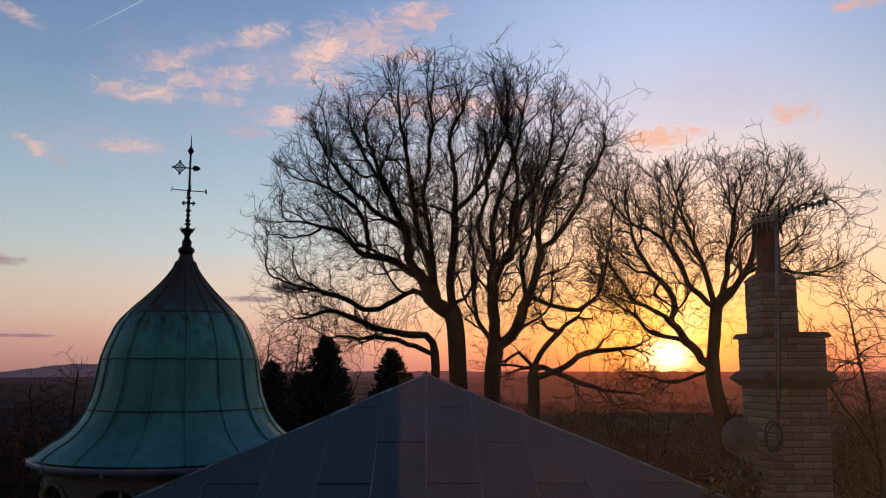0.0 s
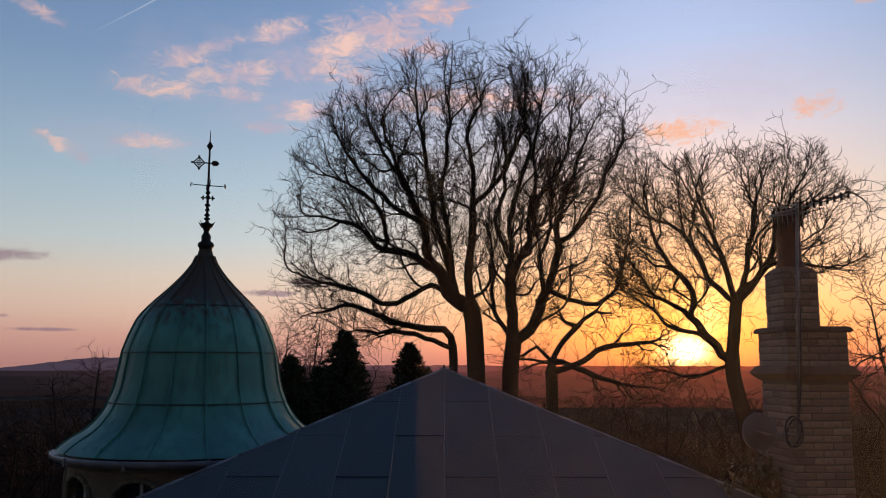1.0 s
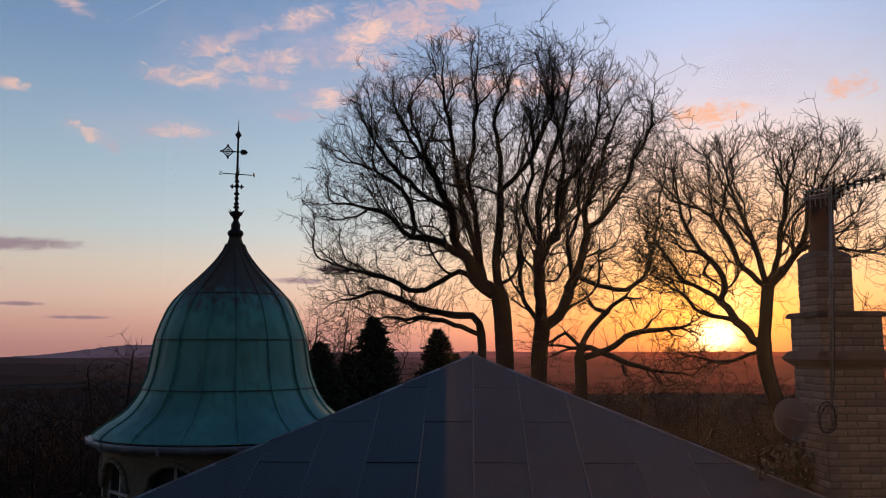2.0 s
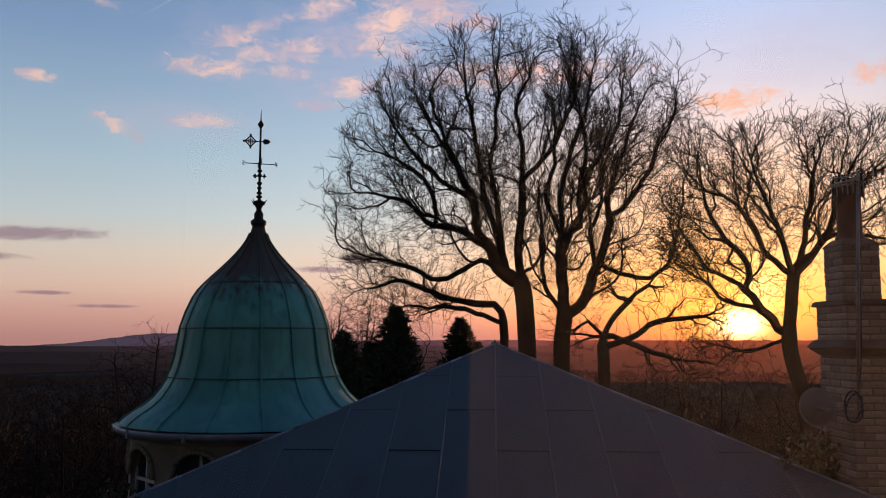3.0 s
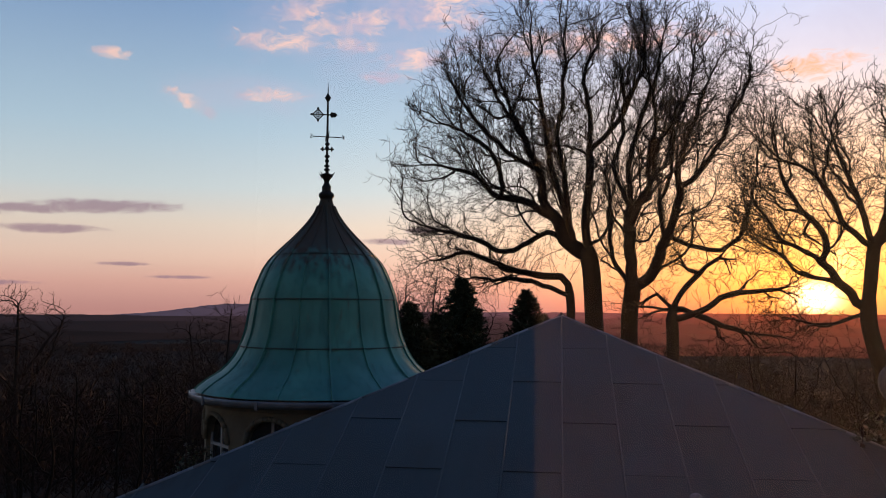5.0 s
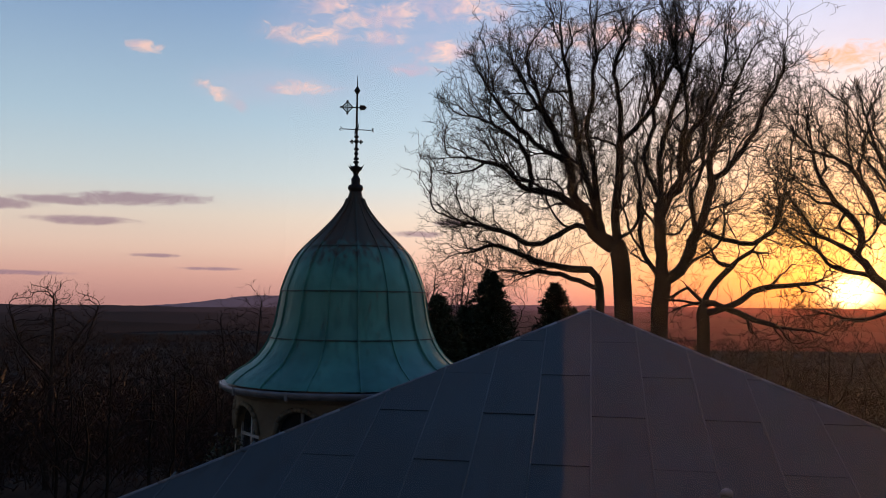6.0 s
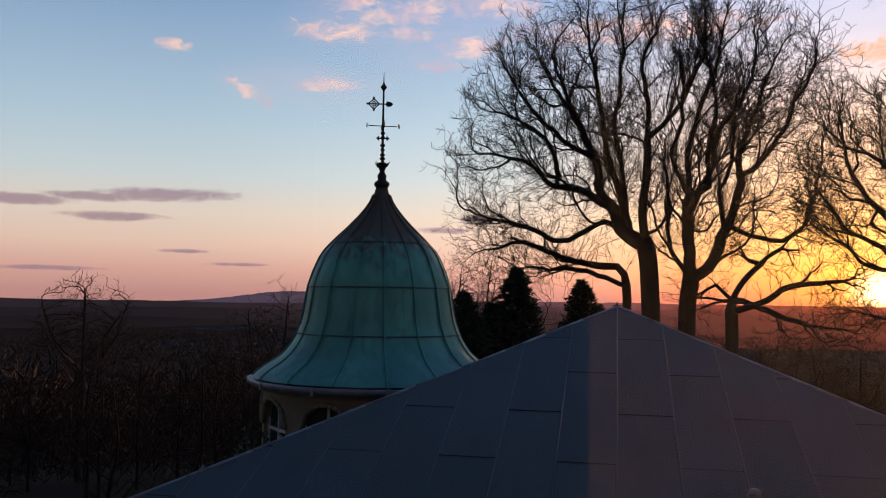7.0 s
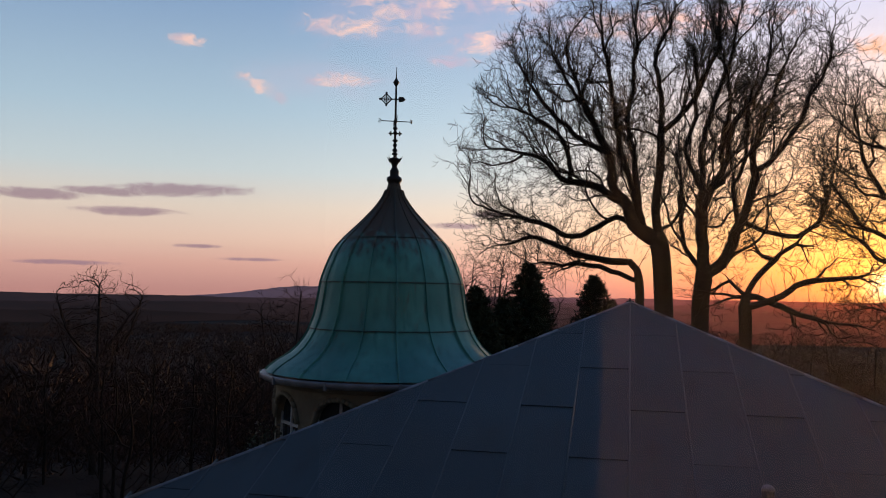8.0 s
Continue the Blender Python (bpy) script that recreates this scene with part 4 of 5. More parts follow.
        update(min(first, len(P) - 1), len(P))
        for _ in range(120):
            live = near < reach_ ** 2
            if not live.any():
                break
            pull = goal[live] - P[who[live]]
            pull /= np.linalg.norm(pull, axis=1)[:, None] + 1e-9
            heads, inv = np.unique(who[live], return_inverse=True)
            way_ = np.zeros((len(heads), 3))
            np.add.at(way_, inv, pull)
            way_ /= np.linalg.norm(way_, axis=1)[:, None] + 1e-9
            way_ += rough * rng.normal(size=way_.shape) + np.array([0, 0, lift * 0.3])
            old = P[heads] - P[np.maximum(np.array([par[h] for h in heads]), 0)]
            old /= np.linalg.norm(old, axis=1)[:, None] + 1e-9
            way_ += keep * old
            way_ /= np.linalg.norm(way_, axis=1)[:, None] + 1e-9
            lo = len(P)
            P = np.concatenate([P, P[heads] + step_ * way_])
            par.extend(int(h) for h in heads)
            for h in heads:
                used[int(h)] = used.get(int(h), 0) + 1
            spent = np.array([used.get(int(h), 0) >= 3 for h in who])
            update(lo, len(P))
            spent &= who < lo
            stay = (near > kill_ ** 2) & ~spent
            goal, near, who = goal[stay], near[stay], who[stay]
            if not len(goal):
                break
        return P

    if not fans:
        P = fill(P, max(40, points // 4), 0.40, 0.55, 0.30, 7.0, 0.2, 0.75, first)
    P = fill(P, points, 0.26, kill, step, reach, 0.22, 0.55, first, max(40, points // 9))
    par = np.array(par)
    # sprays of twigs on the young wood
    kids = np.bincount(par[par >= 0], minlength=len(P))
    weight = np.ones(len(P))
    for i in range(len(P) - 1, -1, -1):
        if par[i] >= 0:
            weight[par[i]] += weight[i]
    young = np.nonzero((weight < 7) & (np.arange(len(P)) >= n_limb))[0]
    add_p, add_q = [], []
    total = len(P)
    shoots = [(young, P[young], P[young] - P[par[young]], twig_len)] * twigs
    while shoots:
        src, at, d, ln = shoots.pop(0)
        d = d / (np.linalg.norm(d, axis=1)[:, None] + 1e-9)
        d = d + 0.5 * rng.normal(size=d.shape) + np.array([0, 0, lift * 1.4])
        d /= np.linalg.norm(d, axis=1)[:, None] + 1e-9
        last = src
        for k in range(2):
            at = at + d * ln / 2 * rng.uniform(0.6, 1.3, size=(len(src), 1))
            d = d + 0.38 * rng.normal(size=d.shape) + np.array([0, 0, 0.1])
            d /= np.linalg.norm(d, axis=1)[:, None] + 1e-9
            add_p.append(at), add_q.append(last)
            last = total + np.arange(len(src))
            total += len(src)
            if k == 0 and ln == twig_len and twigs > 1:
                shoots.append((last, at, d, ln * 0.55))
    P = np.concatenate([P, *add_p])
    par = np.concatenate([par, *add_q]).astype(int)
    area = np.zeros(len(P))
    best, main = np.zeros(len(P)), np.full(len(P), -1)
    leaf = tip ** power
    for i in range(len(P) - 1, -1, -1):
        area[i] += leaf * 0.35 if area[i] else leaf
        if par[i] >= 0:
            area[par[i]] += area[i]
            if area[i] >= best[par[i]]:
                best[par[i]], main[par[i]] = area[i], i
    rad = area ** (1 / power)
    # bring the foot of the trunk to its girth, with the finest wood unchanged
    scale = math.log(trunk_r / tip) / math.log(rad[0] / tip)
    rad = tip * (rad / tip) ** scale
    rad = np.maximum(tip, trunk_r * (rad / trunk_r) ** slim)
    rad = np.where(rad > 0.07, 0.07 + (rad - 0.07) * 0.82, rad)
    return P, par, rad, main, n_limb


def tree(name, label, at, turn, built, group="", mats=None, foot=None):
    """A thing with its trunk and limbs, and its crown of branches and twigs."""
    P, par, rad, main, _ = built
    mats = mats or (BARK, TWIG)
    ob = thing(name, label, "tree", at, group, turn=turn)
    # flare at the foot
    rad = rad.copy()
    child = np.arange(len(par))
    thick = rad >= 0.07
    for nm, pick, mat in (("trunk", thick, mats[0]), ("crown", ~thick, mats[1])):
        sub = par.copy()
        sub[~pick] = -1
        if (sub >= 0).any():
            v, f = tubes(P, sub, rad, main)
            quads(nm, v, f, mat, ob)
    return ob


def foot_limb(limb, z0):
    """Carry the trunk down to the ground at z0."""
    (x, z), lean = limb[0], (limb[0][0] - limb[1][0]) * 0.25
    n = max(2, int((z - z0) / 1.3))
    return [(x + lean * (1 - i / n) * 2, z0 + (z - z0) * i / n) for i in range(n)] + limb


def stand(x, y):
    return ground_height(x, y) - EYE - 0.15


# limbs: sideways metres from the foot, and metres above the eye
OAK_WEST = [
    [(0, -0.86), (-0.05, 0.37), (-0.14, 1.87), (-0.29, 2.57)],
    [(-0.24, 2.42), (-1.05, 2.95), (-2.04, 3.48), (-2.85, 3.1), (-3.95, 2.63), (-5.36, 3.18), (-7.46, 3.8), (-9.14, 4.52)],
    [(-1.3, 3.18), (-1.61, 3.94), (-2.25, 4.97), (-2.39, 6.2), (-3.14, 7.85), (-3.99, 9.66), (-4.48, 11.35)],
    [(-1.94, 4.15), (-2.84, 4.86), (-4.37, 5.23), (-5.41, 6.08), (-6.83, 6.56), (-8.77, 6.62)],
    [(-0.92, 2.87), (-1.38, 4.6), (-1.85, 6.2), (-2.19, 7.66), (-2.52, 10.5), (-2.88, 13.38)],
    [(-0.29, 2.57), (-0.21, 4.6), (-0.18, 7.19), (-0.1, 8.81), (-0.41, 10.81), (0.25, 12.6), (1.1, 13.9)],
    [(-0.18, 7.24), (0.87, 8.31), (1.84, 9.97), (2.2, 11.9), (1.89, 13.7)],
    [(-3.14, 7.85), (-4.2, 9.6), (-5.0, 11.0), (-5.3, 12.2)],
    [(-2.33, 6.33), (-3.88, 7.25), (-5.46, 8.84), (-6.55, 10.98)],
    [(-1.05, 3.89), (-1.18, 5.68), (-1.52, 7.5), (-1.32, 9.62), (-1.19, 12.3)],
    [(-3.99, 5.18), (-4.4, 6.99), (-5.7, 8.05), (-7.27, 8.58)],
    [(-0.1, 2.9), (0.45, 3.4), (0.62, 4.6), (0.5, 6.0)],
    [(-1.0, 2.95), (-1.9, 2.5), (-2.6, 2.1), (-3.6, 2.2)],
]
OAK_MIDDLE = [
    [(0, -0.83), (0.03, 0.12), (0.14, 1.04)],
    [(0.02, 1.09), (-0.61, 2.21), (-1.19, 2.92), (-1.44, 4.53)],
    [(0.16, 1.16), (0.06, 3.01), (-0.08, 4.22), (0.04, 6.32), (0.66, 8.55), (1.3, 10.17), (1.72, 12.97)],
    [(0.31, 1.01), (1, 1.81), (1.67, 3.27), (2.13, 4.48), (2.16, 6), (2.66, 7.73), (3.32, 9.64), (4.13, 11.6)],
    [(1.62, 3.15), (2.85, 2.73), (3.65, 2.58), (4.31, 3.11), (4.67, 3.75), (5.29, 5.97), (5.72, 7.97), (5.93, 10.79)],
    [(0.06, 3.78), (0.87, 5.51), (1.26, 6.97), (2.54, 9.17), (2.88, 11.76), (2.99, 13.07)],
    [(-0.05, 4.52), (-0.48, 6.28), (-0.22, 8.05), (-0.45, 10.9)],
    [(-0.61, 2.21), (-0.8, 3.78), (-0.64, 5.52), (-0.48, 6.78), (-0.77, 8.83), (-0.58, 10.64)],
    [(0.86, 4.51), (0.76, 6.26), (1.15, 8.03), (0.93, 10.36)],
    [(2.15, 5.25), (3.47, 6.49), (4.24, 7.99), (4.8, 10.29)],
    [(1.45, 2.78), (1.35, 4.51), (1.87, 6.25), (2.02, 8.28)],
]
OAK_LOW = [
    [(0, -0.78), (0.04, 0.11), (0.5, 0.95), (1.27, 1.77), (1.31, 2.45), (0.76, 3.54)],
    [(-0.1, 0.16), (-0.73, 0.96), (-1.23, 1.25)],
    [(0.12, -0.34), (1.24, 0.25), (2.1, 0.77), (4.07, 1.01), (5.55, 2.13)],
    [(0.94, 1.47), (0.38, 1.89), (-0.3, 2.28), (-0.63, 3.09)],
    [(1.52, 1.81), (2.22, 2.61), (2.48, 3.99)],
    [(0.15, 0.2), (1.3, -0.3), (2.7, -0.7), (4.2, -0.9)],
    [(-0.05, 0.0), (-1.0, 0.2), (-2.0, 0.0)],
]
SLENDER = [
    [(0, -0.91), (0.02, 0.1), (-0.03, 0.8), (-0.12, 1.25)],
    [(-0.1, 1.15), (-0.42, 1.62), (-1.17, 1.72), (-2.76, 1.97), (-3.77, 2.39), (-5.66, 3.02)],
    [(0, 0.65), (-1.16, 1.23), (-2.46, 1.52), (-3.46, 1.39), (-4.22, 0.65)],
    [(-0.06, 1.44), (0.53, 2.5), (0.26, 3.56)],
]
OAK_EAST = [
    [(0, -2.47), (-0.3, -1.35), (-0.49, -0.21), (-0.42, 0.95), (-0.26, 2.33)],
    [(-0.68, 0.11), (-1.42, 1.07), (-2.33, 1.33), (-2.99, 1.63), (-3.38, 2.18), (-4.46, 2.92), (-5.15, 3.8)],
    [(-1.42, 1.07), (-1.91, 1.89), (-3.22, 2.6), (-3.76, 3.46), (-4.28, 4.49), (-5.02, 5.97)],
    [(-1.84, 1.89), (-1.87, 2.69), (-2.64, 3.7), (-3.27, 5.19), (-3.42, 7.25)],
    [(-0.32, 2.26), (-1.18, 3.24), (-1.54, 4.21), (-2.31, 5.25), (-3.53, 5.99), (-4.19, 7.77)],
    [(-0.26, 2.39), (-0.64, 3.91), (-0.88, 4.6), (-1.45, 6.48), (-1.67, 7.92)],
    [(-0.11, 2.52), (0.29, 4.55), (0.64, 6.34), (0.99, 7.99), (1.16, 9.03)],
    [(0.01, 2.51), (0.91, 3.98), (1.2, 4.65), (2.27, 5.82), (3.79, 6.62)],
    [(0.09, 2.79), (1.15, 3.69), (2.87, 3.38), (4.28, 3.04)],
    [(0.58, 6.3), (0.03, 7.67), (-0.24, 8.7)],
    [(1.2, 4.65), (1.98, 6.21), (2.64, 7.46)],
    [(-0.45, 0.1), (-1.6, -0.4), (-3.0, -0.3), (-4.2, 0.2)],
    [(-0.2, -1.2), (0.5, -0.6), (0.9, 0.3)],
]


def plant(name, label, x, y, limbs, ovals, seed, points, deep, girth, **more):
    squat = more.pop("squat", 1.0)
    limbs = [[(p, z if z < 4 else 4 + (z - 4) * squat) for p, z in limb] for limb in limbs]
    limbs = [foot_limb(limbs[0], stand(x, y)), *limbs[1:]]
    more.setdefault("bare", 0.97)
    more.setdefault("fans", 1.0)
    full = more.pop("full", 0.92)
    ovals = [(a, b - 0.1, c * full, d * full) for a, b, c, d in ovals]
    built = grow(seed, limbs, ovals, points, deep, girth, **more)
    return tree(name, label, (x, y, EYE), math.degrees(math.atan2(-x, y)), built, "bare trees beyond the roof")


plant("oak_tree", "tall bare winter oak with a broad domed crown", 0.70, 36.99, OAK_WEST,
      [(-4.41, 8.3, 4.37, 4.37), (-1.06, 11.35, 4.24, 3.22), (-6.95, 5.96, 2.44, 2.32), (-6.39, 3.9, 2.32, 1.29), (1.03, 12.6, 2.32, 1.67), (-4.3, 11.5, 2.3, 1.7), (-2.85, 4.7, 3.0, 1.8), (-0.4, 5.2, 1.5, 2.6), (-1.4, 7.0, 3.2, 3.0)],
      3, 8500, 4.4, 0.48, kill=0.28, step=0.2, twigs=1)
plant("oak_tree", "tall bare winter oak forking low into upright limbs", 2.13, 35.94, OAK_MIDDLE,
      [(2.3, 9.82, 3.63, 3.75), (2.4, 5.4, 3.0, 3.0), (4.51, 8.75, 1.75, 2.75), (0.2, 4.9, 2.0, 2.2), (4.6, 4.6, 1.8, 2.2), (0.4, 2.6, 2.0, 1.3)], 5, 6500, 3.8, 0.42, kill=0.28, step=0.2, twigs=1)
plant("oak_tree", "low crooked bare oak leaning over the slope", 3.66, 33.80, OAK_LOW,
      [(1.1, 2.3, 1.9, 1.25), (3.5, 1.1, 1.8, 0.75), (3.0, -0.6, 2.0, 0.8), (-1.2, 0.4, 1.2, 0.8)], 7, 1300, 1.6, 0.29, kill=0.32, step=0.22, twigs=1, fans=0.7)
plant("oak_tree", "slender bare tree with drooping side boughs", -0.37, 39.0, SLENDER,
      [(-3.98, 2.23, 3.25, 1.22), (-6.1, 2.49, 1.9, 1.36)], 9, 2900, 2.0, 0.24, kill=0.3, step=0.22, twigs=1, fans=0.8)
plant("oak_tree", "bare oak with crooked spreading limbs against the sun", 10.58, 31.26, OAK_EAST,
      [(-0.87, 5.95, 2.98, 2.6), (1.24, 6.95, 2.3, 1.84), (2.93, 5.5, 2.07, 1.7), (-3.45, 6.0, 1.72, 2.6), (2.82, 3.82, 2.07, 0.92), (-3.32, 3.6, 2.1, 1.7), (-0.6, 4.2, 2.2, 1.4), (-2.9, -0.1, 1.7, 0.8), (-1.8, 2.0, 1.8, 1.2)],
      11, 6000, 3.0, 0.33, kill=0.30, step=0.2, twigs=1, full=0.87, squat=0.9)


# ---- smaller bare trees of the thicket ----
def upright(seed, height, spread, stems):
    """Limbs of a young tree: a leader and side boughs, from z = 0."""
    rng = random.Random(seed)
    limbs = [[(0, 0), (rng.uniform(-0.15, 0.15), height * 0.2), (rng.uniform(-0.2, 0.2), height * 0.4), (rng.uniform(-0.3, 0.3), height * 0.65), (rng.uniform(-0.3, 0.3), height * 0.93)]]
    for k in range(stems):
        z = height * rng.uniform(0.22, 0.6)
        s = rng.choice((-1, 1))
        limbs.append([(0, z), (s * spread * 0.3, z + height * 0.09), (s * spread * 0.6, z + height * 0.2), (s * spread * 0.85, z + height * rng.uniform(0.25, 0.4))])
    return limbs


def young_tree(name, label, x, y, top, seed, spread, girth, points, stems=6, low=0.3, mats=None, **more):
    """A bare tree whose top reaches the height top above the ground of the eye's level."""
    z0 = ground_height(x, y) - 0.1
    height = EYE + top - z0
    limbs = upright(seed, height, spread, stems)
    ovals = [(0, height * (1 + low) / 2, spread, height * (1 - low) / 2), (0, height * 0.68, spread * 0.8, height * 0.3)]
    built = grow(seed, limbs, ovals, points, spread, girth, **more)
    return tree(name, label, (x, y, z0), math.degrees(math.atan2(-x, y)), built, "bare trees beyond the roof", mats)


def polar(a, d):
    return -d * math.sin(radians(a)), d * math.cos(radians(a))


young_tree("bare_tree", "lone round-headed bare tree standing over the woods", *polar(36.3, 88), 1.7, 21, 4.7, 0.40, 1500, 16, 0.5, kill=0.5, step=0.34, tip=0.019, twigs=1)
young_tree("bare_tree", "bare tree with a tangle of fine twigs", *polar(-26.6, 27), 2.6, 23, 2.1, 0.13, 1300, 8, 0.25, kill=0.3, step=0.22, twigs=1)
young_tree("bare_tree", "bare tree with a tangle of fine twigs", *polar(-29.5, 24), 3.2, 24, 2.3, 0.14, 1300, 8, 0.25, kill=0.3, step=0.22, twigs=1)
young_tree("bare_tree", "bare tree with a tangle of fine twigs", *polar(-24.2, 34), 0.9, 25, 2.0, 0.13, 900, 8, 0.25, kill=0.32, step=0.24, twigs=1)
young_tree("bare_tree", "thin bare tree beside the cupola", *polar(23.6, 58), 0.9, 26, 2.6, 0.15, 1100, 7, 0.2, kill=0.4, step=0.28, tip=0.010, twigs=1)
young_tree("bare_tree", "thin bare tree beside the cupola", *polar(26.0, 66), -0.3, 27, 3.0, 0.15, 1100, 7, 0.2, kill=0.4, step=0.28, tip=0.010, twigs=1)
for k, (a, d, top) in enumerate(((11.6, 44, 2.6), (9.9, 47, 3.6), (8.0, 46, 3.4), (12.9, 41, 1.4))):
    young_tree("bare_tree", "fine-twigged bare tree behind the conifers", *polar(a, d), top, 40 + k, 2.3, 0.12, 1300, 7, 0.3, kill=0.36, step=0.24, twigs=1)
for k, (a, d, top) in enumerate(((10.4, 33, 0.9), (9.7, 35, 1.8), (12.2, 33, 0.5))):
    young_tree("birch_tree", "slim pale-barked birch in the thicket", *polar(a, d), top, 50 + k, 1.0, 0.075, 420, 5, 0.45, mats=(BIRCH, TWIG), kill=0.3, step=0.22, twigs=1)
# scrub below the oaks, one set of shapes standing again and again
scrub = [young_tree("thicket_tree", "dark bare scrub tree on the slope", *polar(-4 - 7 * k, 46), -1.2, 60 + k, 2.8, 0.12, 230, 8, 0.12, kill=0.5, step=0.32, tip=0.012, twigs=1, mats=(SCRUB, SCRUB)) for k in range(3)]
rng = random.Random(77)
for k in range(120):
    a = rng.uniform(-32, 46) if k < 70 else rng.uniform(-24, 5)
    d = (34 if a > 27 else 44) + 90 * rng.random() ** 1.5
    x, y = polar(a, d)
    z = ground_height(x, y) - 0.2
    s = rng.uniform(0.8, 1.25)
    top = EYE - (0.05 if a > 16 else 0.012) * d
    height = EYE - 1.2 - scrub[k % 3].location[2]
    s = min(s, (top - z - 0.6) / height)
    if s > 0.45:
        ob = copy_thing(scrub[k % 3], pose(x, y, z, 0, 0, rng.uniform(0, 360)))
        ob.scale = (s, s, s)


# ---- conifers ----
def conifer(label, x, y, top, wide, seed, low=None):
    rng = np.random.default_rng(seed)
    z0 = ground_height(x, y) - 0.1
    height = EYE + top - z0
    ob = thing("conifer", label, "tree", (x, y, z0), "dark conifers beyond the roof")
    part("trunk", rod(bmesh.new(), (0, 0, 0), (0, 0, height * 0.98), 0.16, 10, 0.02), BARK, ob, smooth=True)
    P, par, F = [], [], []
    verts, faces = [], []
    levels = int(height * 7)
    for i in range(levels):
        f = i / levels
        z = height * (0.06 + 0.94 * f)
        reach = wide * (1 - math.exp(-(height - z) / 1.25)) + 0.03
        for b in range(18):
            a = rng.uniform(0, math.tau)
            ln = reach * rng.uniform(0.55, 1.12)
            n = max(3, int(ln / 0.08))
            droop = rng.uniform(-0.1, 0.35)
            for j in range(n):
                t = (j + 1) / n
                c = np.array([math.cos(a) * ln * t, math.sin(a) * ln * t, z + 0.22 * ln * t - droop * ln * t * t])
                for q in range(3):
                    d = np.array([math.cos(a), math.sin(a), 0.45]) + 0.8 * rng.normal(size=3)
                    d /= np.linalg.norm(d)
                    s = np.cross(d, rng.normal(size=3))
                    s *= 0.044 / (np.linalg.norm(s) + 1e-9)
                    k = len(verts)
                    verts += [c - s, c + s, c + d * rng.uniform(0.12, 0.26)]
                    faces.append((k, k + 1, k + 2))
    mesh = bpy.data.meshes.new("foliage")
    mesh.from_pydata([tuple(v) for v in verts], [], faces)
    link_mesh("foliage", mesh, NEEDLE, ob)
    return ob


conifer("dark dense upright conifer against the sunset", *polar(7.95, 31), 1.22, 1.08, 1)
conifer("small pointed dark conifer", *polar(3.5, 34), 0.86, 1.0, 2)
conifer("broad low dark conifer in the thicket", *polar(11.5, 29), 0.28, 1.0, 3)
conifer("broad low dark conifer in the thicket", *polar(9.6, 31.5), -0.1, 0.85, 4)
conifer("broad low dark conifer in the thicket", *polar(2.4, 38), -0.15, 1.0, 5)


# ---- far woods: joined crowns of bare twigs over the plain ----
def far_woods():
    rng = np.random.default_rng(8)
    count = 5000
    a = np.radians(rng.uniform(-40, 52, count))
    d = 70 * (800 / 70) ** rng.random(count) ** 0.8
    x, y = -d * np.sin(a), d * np.cos(a)
    z = np.array([ground_height(px, py) for px, py in zip(x, y)])
    high = rng.uniform(6, 13, count) * (1 + d / 1200)
    high = np.minimum(high, np.maximum(1.5, EYE - 0.034 * d - z + rng.normal(0, 0.25, count)))
    wide = high * rng.uniform(0.35, 0.6, count)
    blades = 80
    n = count * blades
    rep = lambda v: np.repeat(v, blades)
    th = rng.uniform(0, math.tau, n)
    up = rng.random(n) ** 0.6
    shell = np.sqrt(np.maximum(0.05, 1 - (2 * up - 1.0) ** 2)) * rng.random(n) ** 0.4
    foot = np.stack([rep(x) + rep(wide) * shell * np.cos(th) * 0.75, rep(y) + rep(wide) * shell * np.sin(th) * 0.75, rep(z) + rep(high) * up * 0.8], 1)
    way_ = np.stack([np.cos(th) * 0.6, np.sin(th) * 0.6, rng.uniform(0.2, 1.2, n)], 1) + 0.3 * rng.normal(size=(n, 3))
    way_ /= np.linalg.norm(way_, axis=1)[:, None]
    size = rep(high) * rng.uniform(0.07, 0.17, n)
    end = foot + way_ * size[:, None]
    across = np.cross(way_, rng.normal(size=(n, 3)))
    across *= (size * 0.055 / np.linalg.norm(across, axis=1))[:, None]
    v = np.stack([foot - across, foot + across, end], 1).reshape(-1, 3)
    f = np.arange(len(v)).reshape(-1, 3)
    ob = quads("far_woods", v, f, WOODS, None, smooth=False)
    tagged(ob, "dark bare winter woods spread over the plain", "woods", kind="stuff")


far_woods()


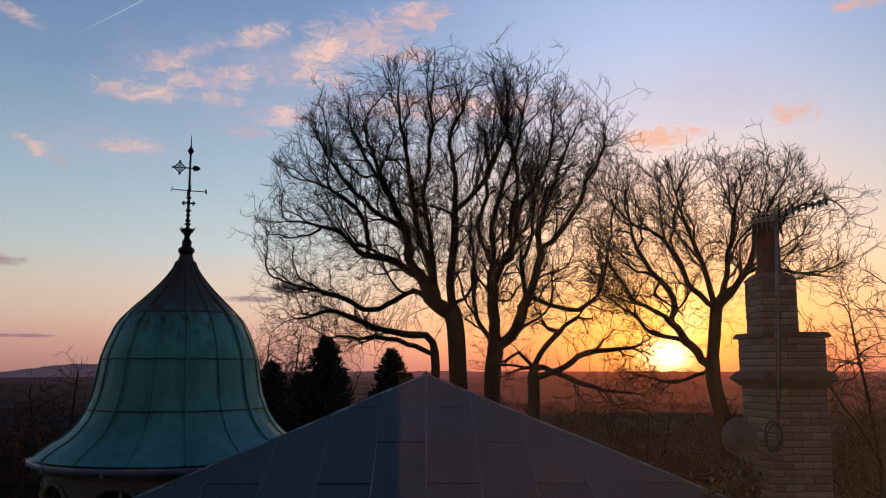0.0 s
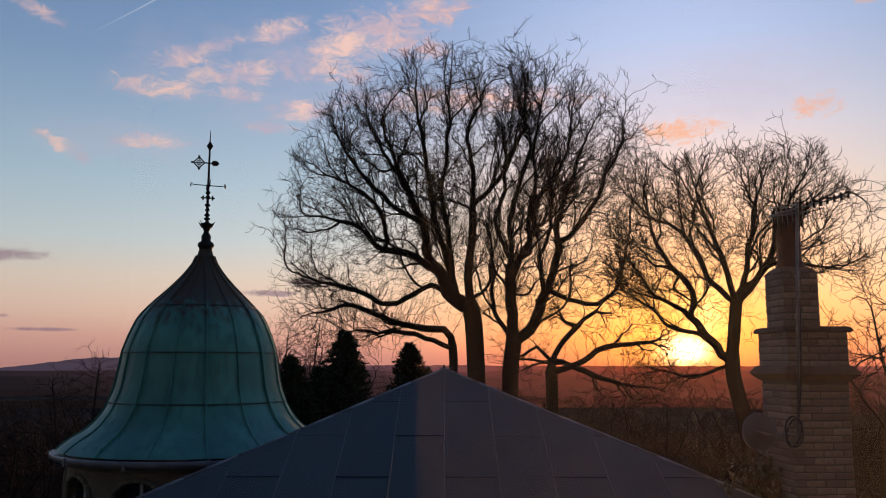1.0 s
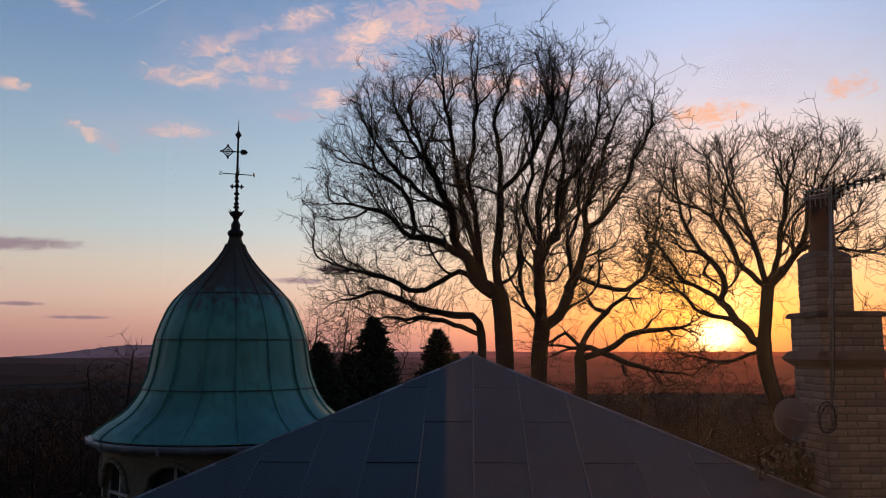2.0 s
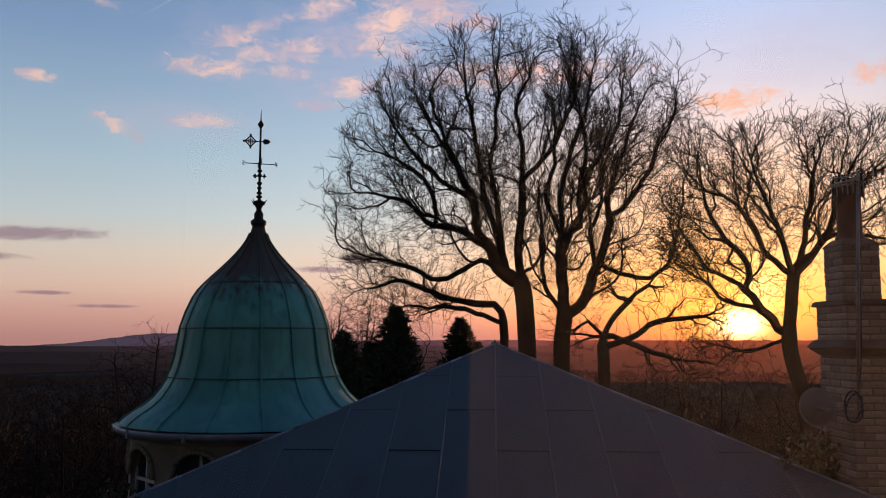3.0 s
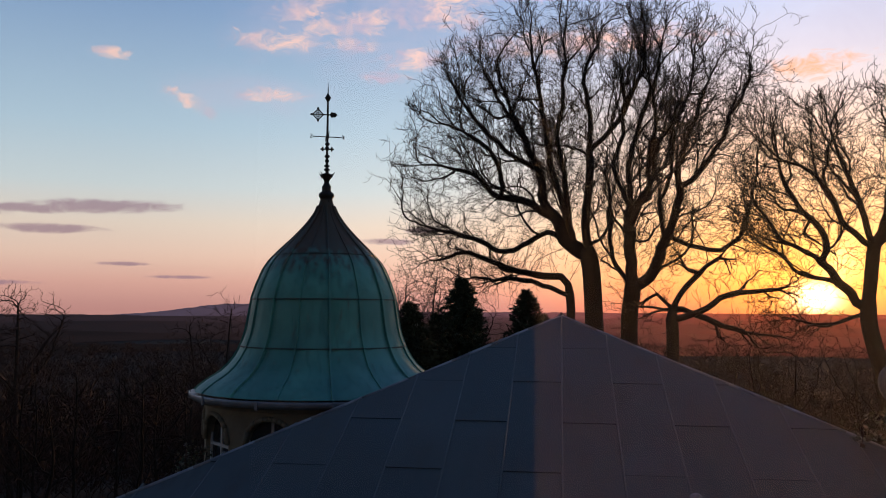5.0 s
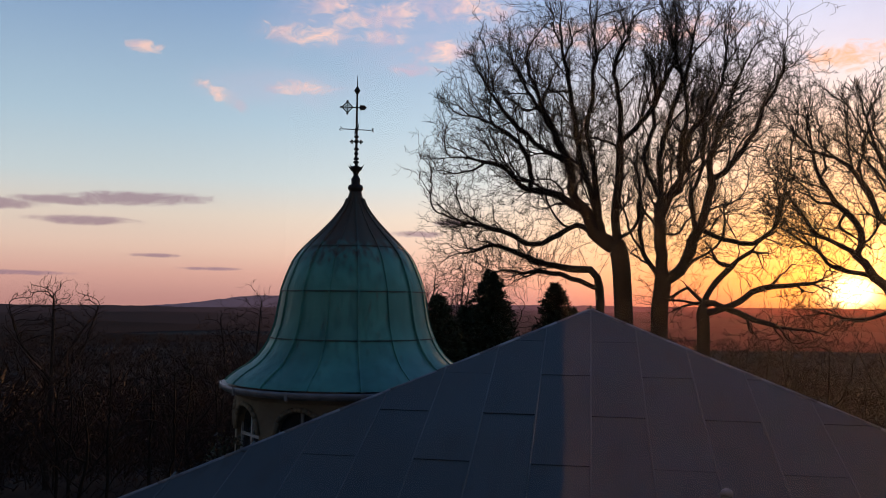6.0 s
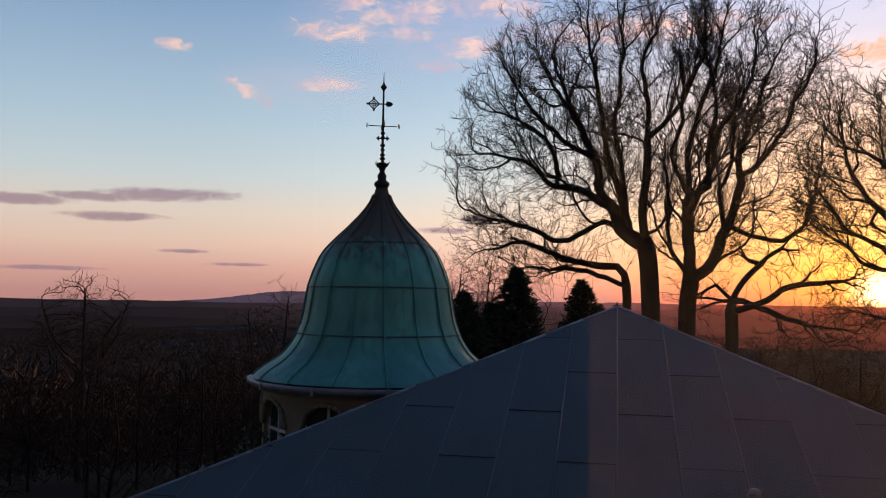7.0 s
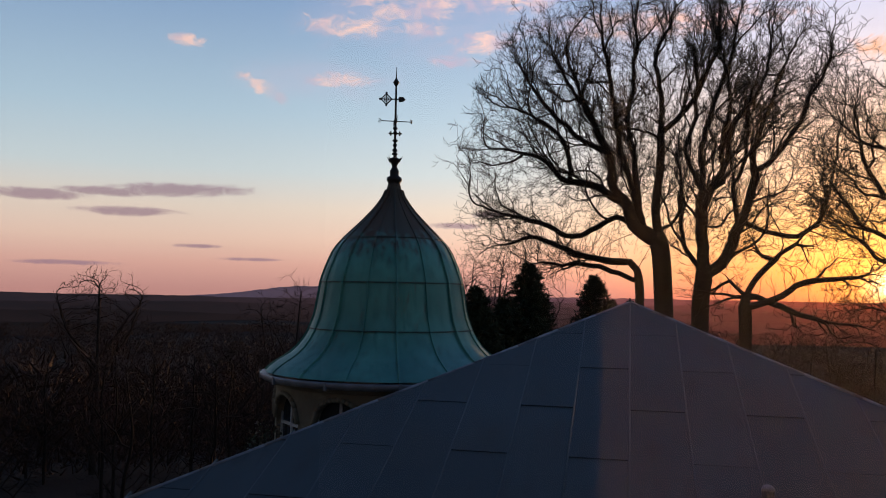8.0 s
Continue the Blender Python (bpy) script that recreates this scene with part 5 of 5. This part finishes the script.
# ---- creeper growing up beside the chimney ----
def leafy(name, label, a, d, z0, rise, wide, stems, seed):
    rng = np.random.default_rng(seed)
    x, y = polar(a, d)
    ob = thing(name, label, "climbing plant", (x, y, EYE + z0))
    points, wood = [], bmesh.new()
    for s in range(stems):
        p = Vector((rng.uniform(-wide, wide), rng.uniform(-wide, wide) * 0.6, 0))
        line = [p.copy()]
        for k in range(8):
            p = p + Vector((rng.normal() * 0.03, rng.normal() * 0.03, rise / 8 * rng.uniform(0.7, 1.2)))
            line.append(p.copy())
        rods(wood, line, 0.008, 5)
        points += line
    part("stems", wood, TWIG, ob)
    verts, faces = [], []
    for p in points:
        for k in range(26):
            c = np.array(p) + rng.normal(size=3) * np.array([0.06, 0.06, 0.07])
            u = rng.normal(size=3)
            u /= np.linalg.norm(u)
            across = np.cross(u, rng.normal(size=3))
            across /= np.linalg.norm(across) + 1e-9
            s = rng.uniform(0.018, 0.038)
            k0 = len(verts)
            verts += [tuple(c - u * s), tuple(c + across * s * 0.8), tuple(c + u * s * 1.2), tuple(c - across * s * 0.8)]
            faces.append((k0, k0 + 1, k0 + 2, k0 + 3))
    poly("leaves", verts, faces, IVY, ob)


leafy("creeper", "dark leafy creeper climbing beside the chimney", -18.9, 9.75, -2.2, 1.1, 0.16, 8, 4)
leafy("creeper", "sparse yellow-green creeper at the foot of the tower", 25.5, 14.9, -3.9, 1.45, 0.22, 6, 6)


# ---- small vent standing on the lead roof ----
def roof_vent():
    vent = thing("roof_vent", "small ribbed grey metal roof vent on the lead", "roof vent")
    vent.matrix_world = roof_house.matrix_basis @ pose(VENT_X, VENT_Y, slope_z(VENT_Y) - 0.02)
    part("pipe", lathe(bmesh.new(), [(0.045, 0.0), (0.045, 0.07), (0.04, 0.08)], 16), STEEL, vent, smooth=True)
    part("cap", lathe(bmesh.new(), [(0.055, 0.085), (0.06, 0.10), (0.05, 0.13), (0.02, 0.145)], 16), STEEL, vent, smooth=True)
    for k in range(10):
        a = math.tau * k / 10
        box_part("rib", (0.012, 0.008, 0.07), (0.05 * math.cos(a), 0.05 * math.sin(a), 0.06), STEEL, vent, turn=Matrix.Rotation(a, 4, "Z"))


VENT_X, VENT_Y = 1.22, 8.03
roof_vent()
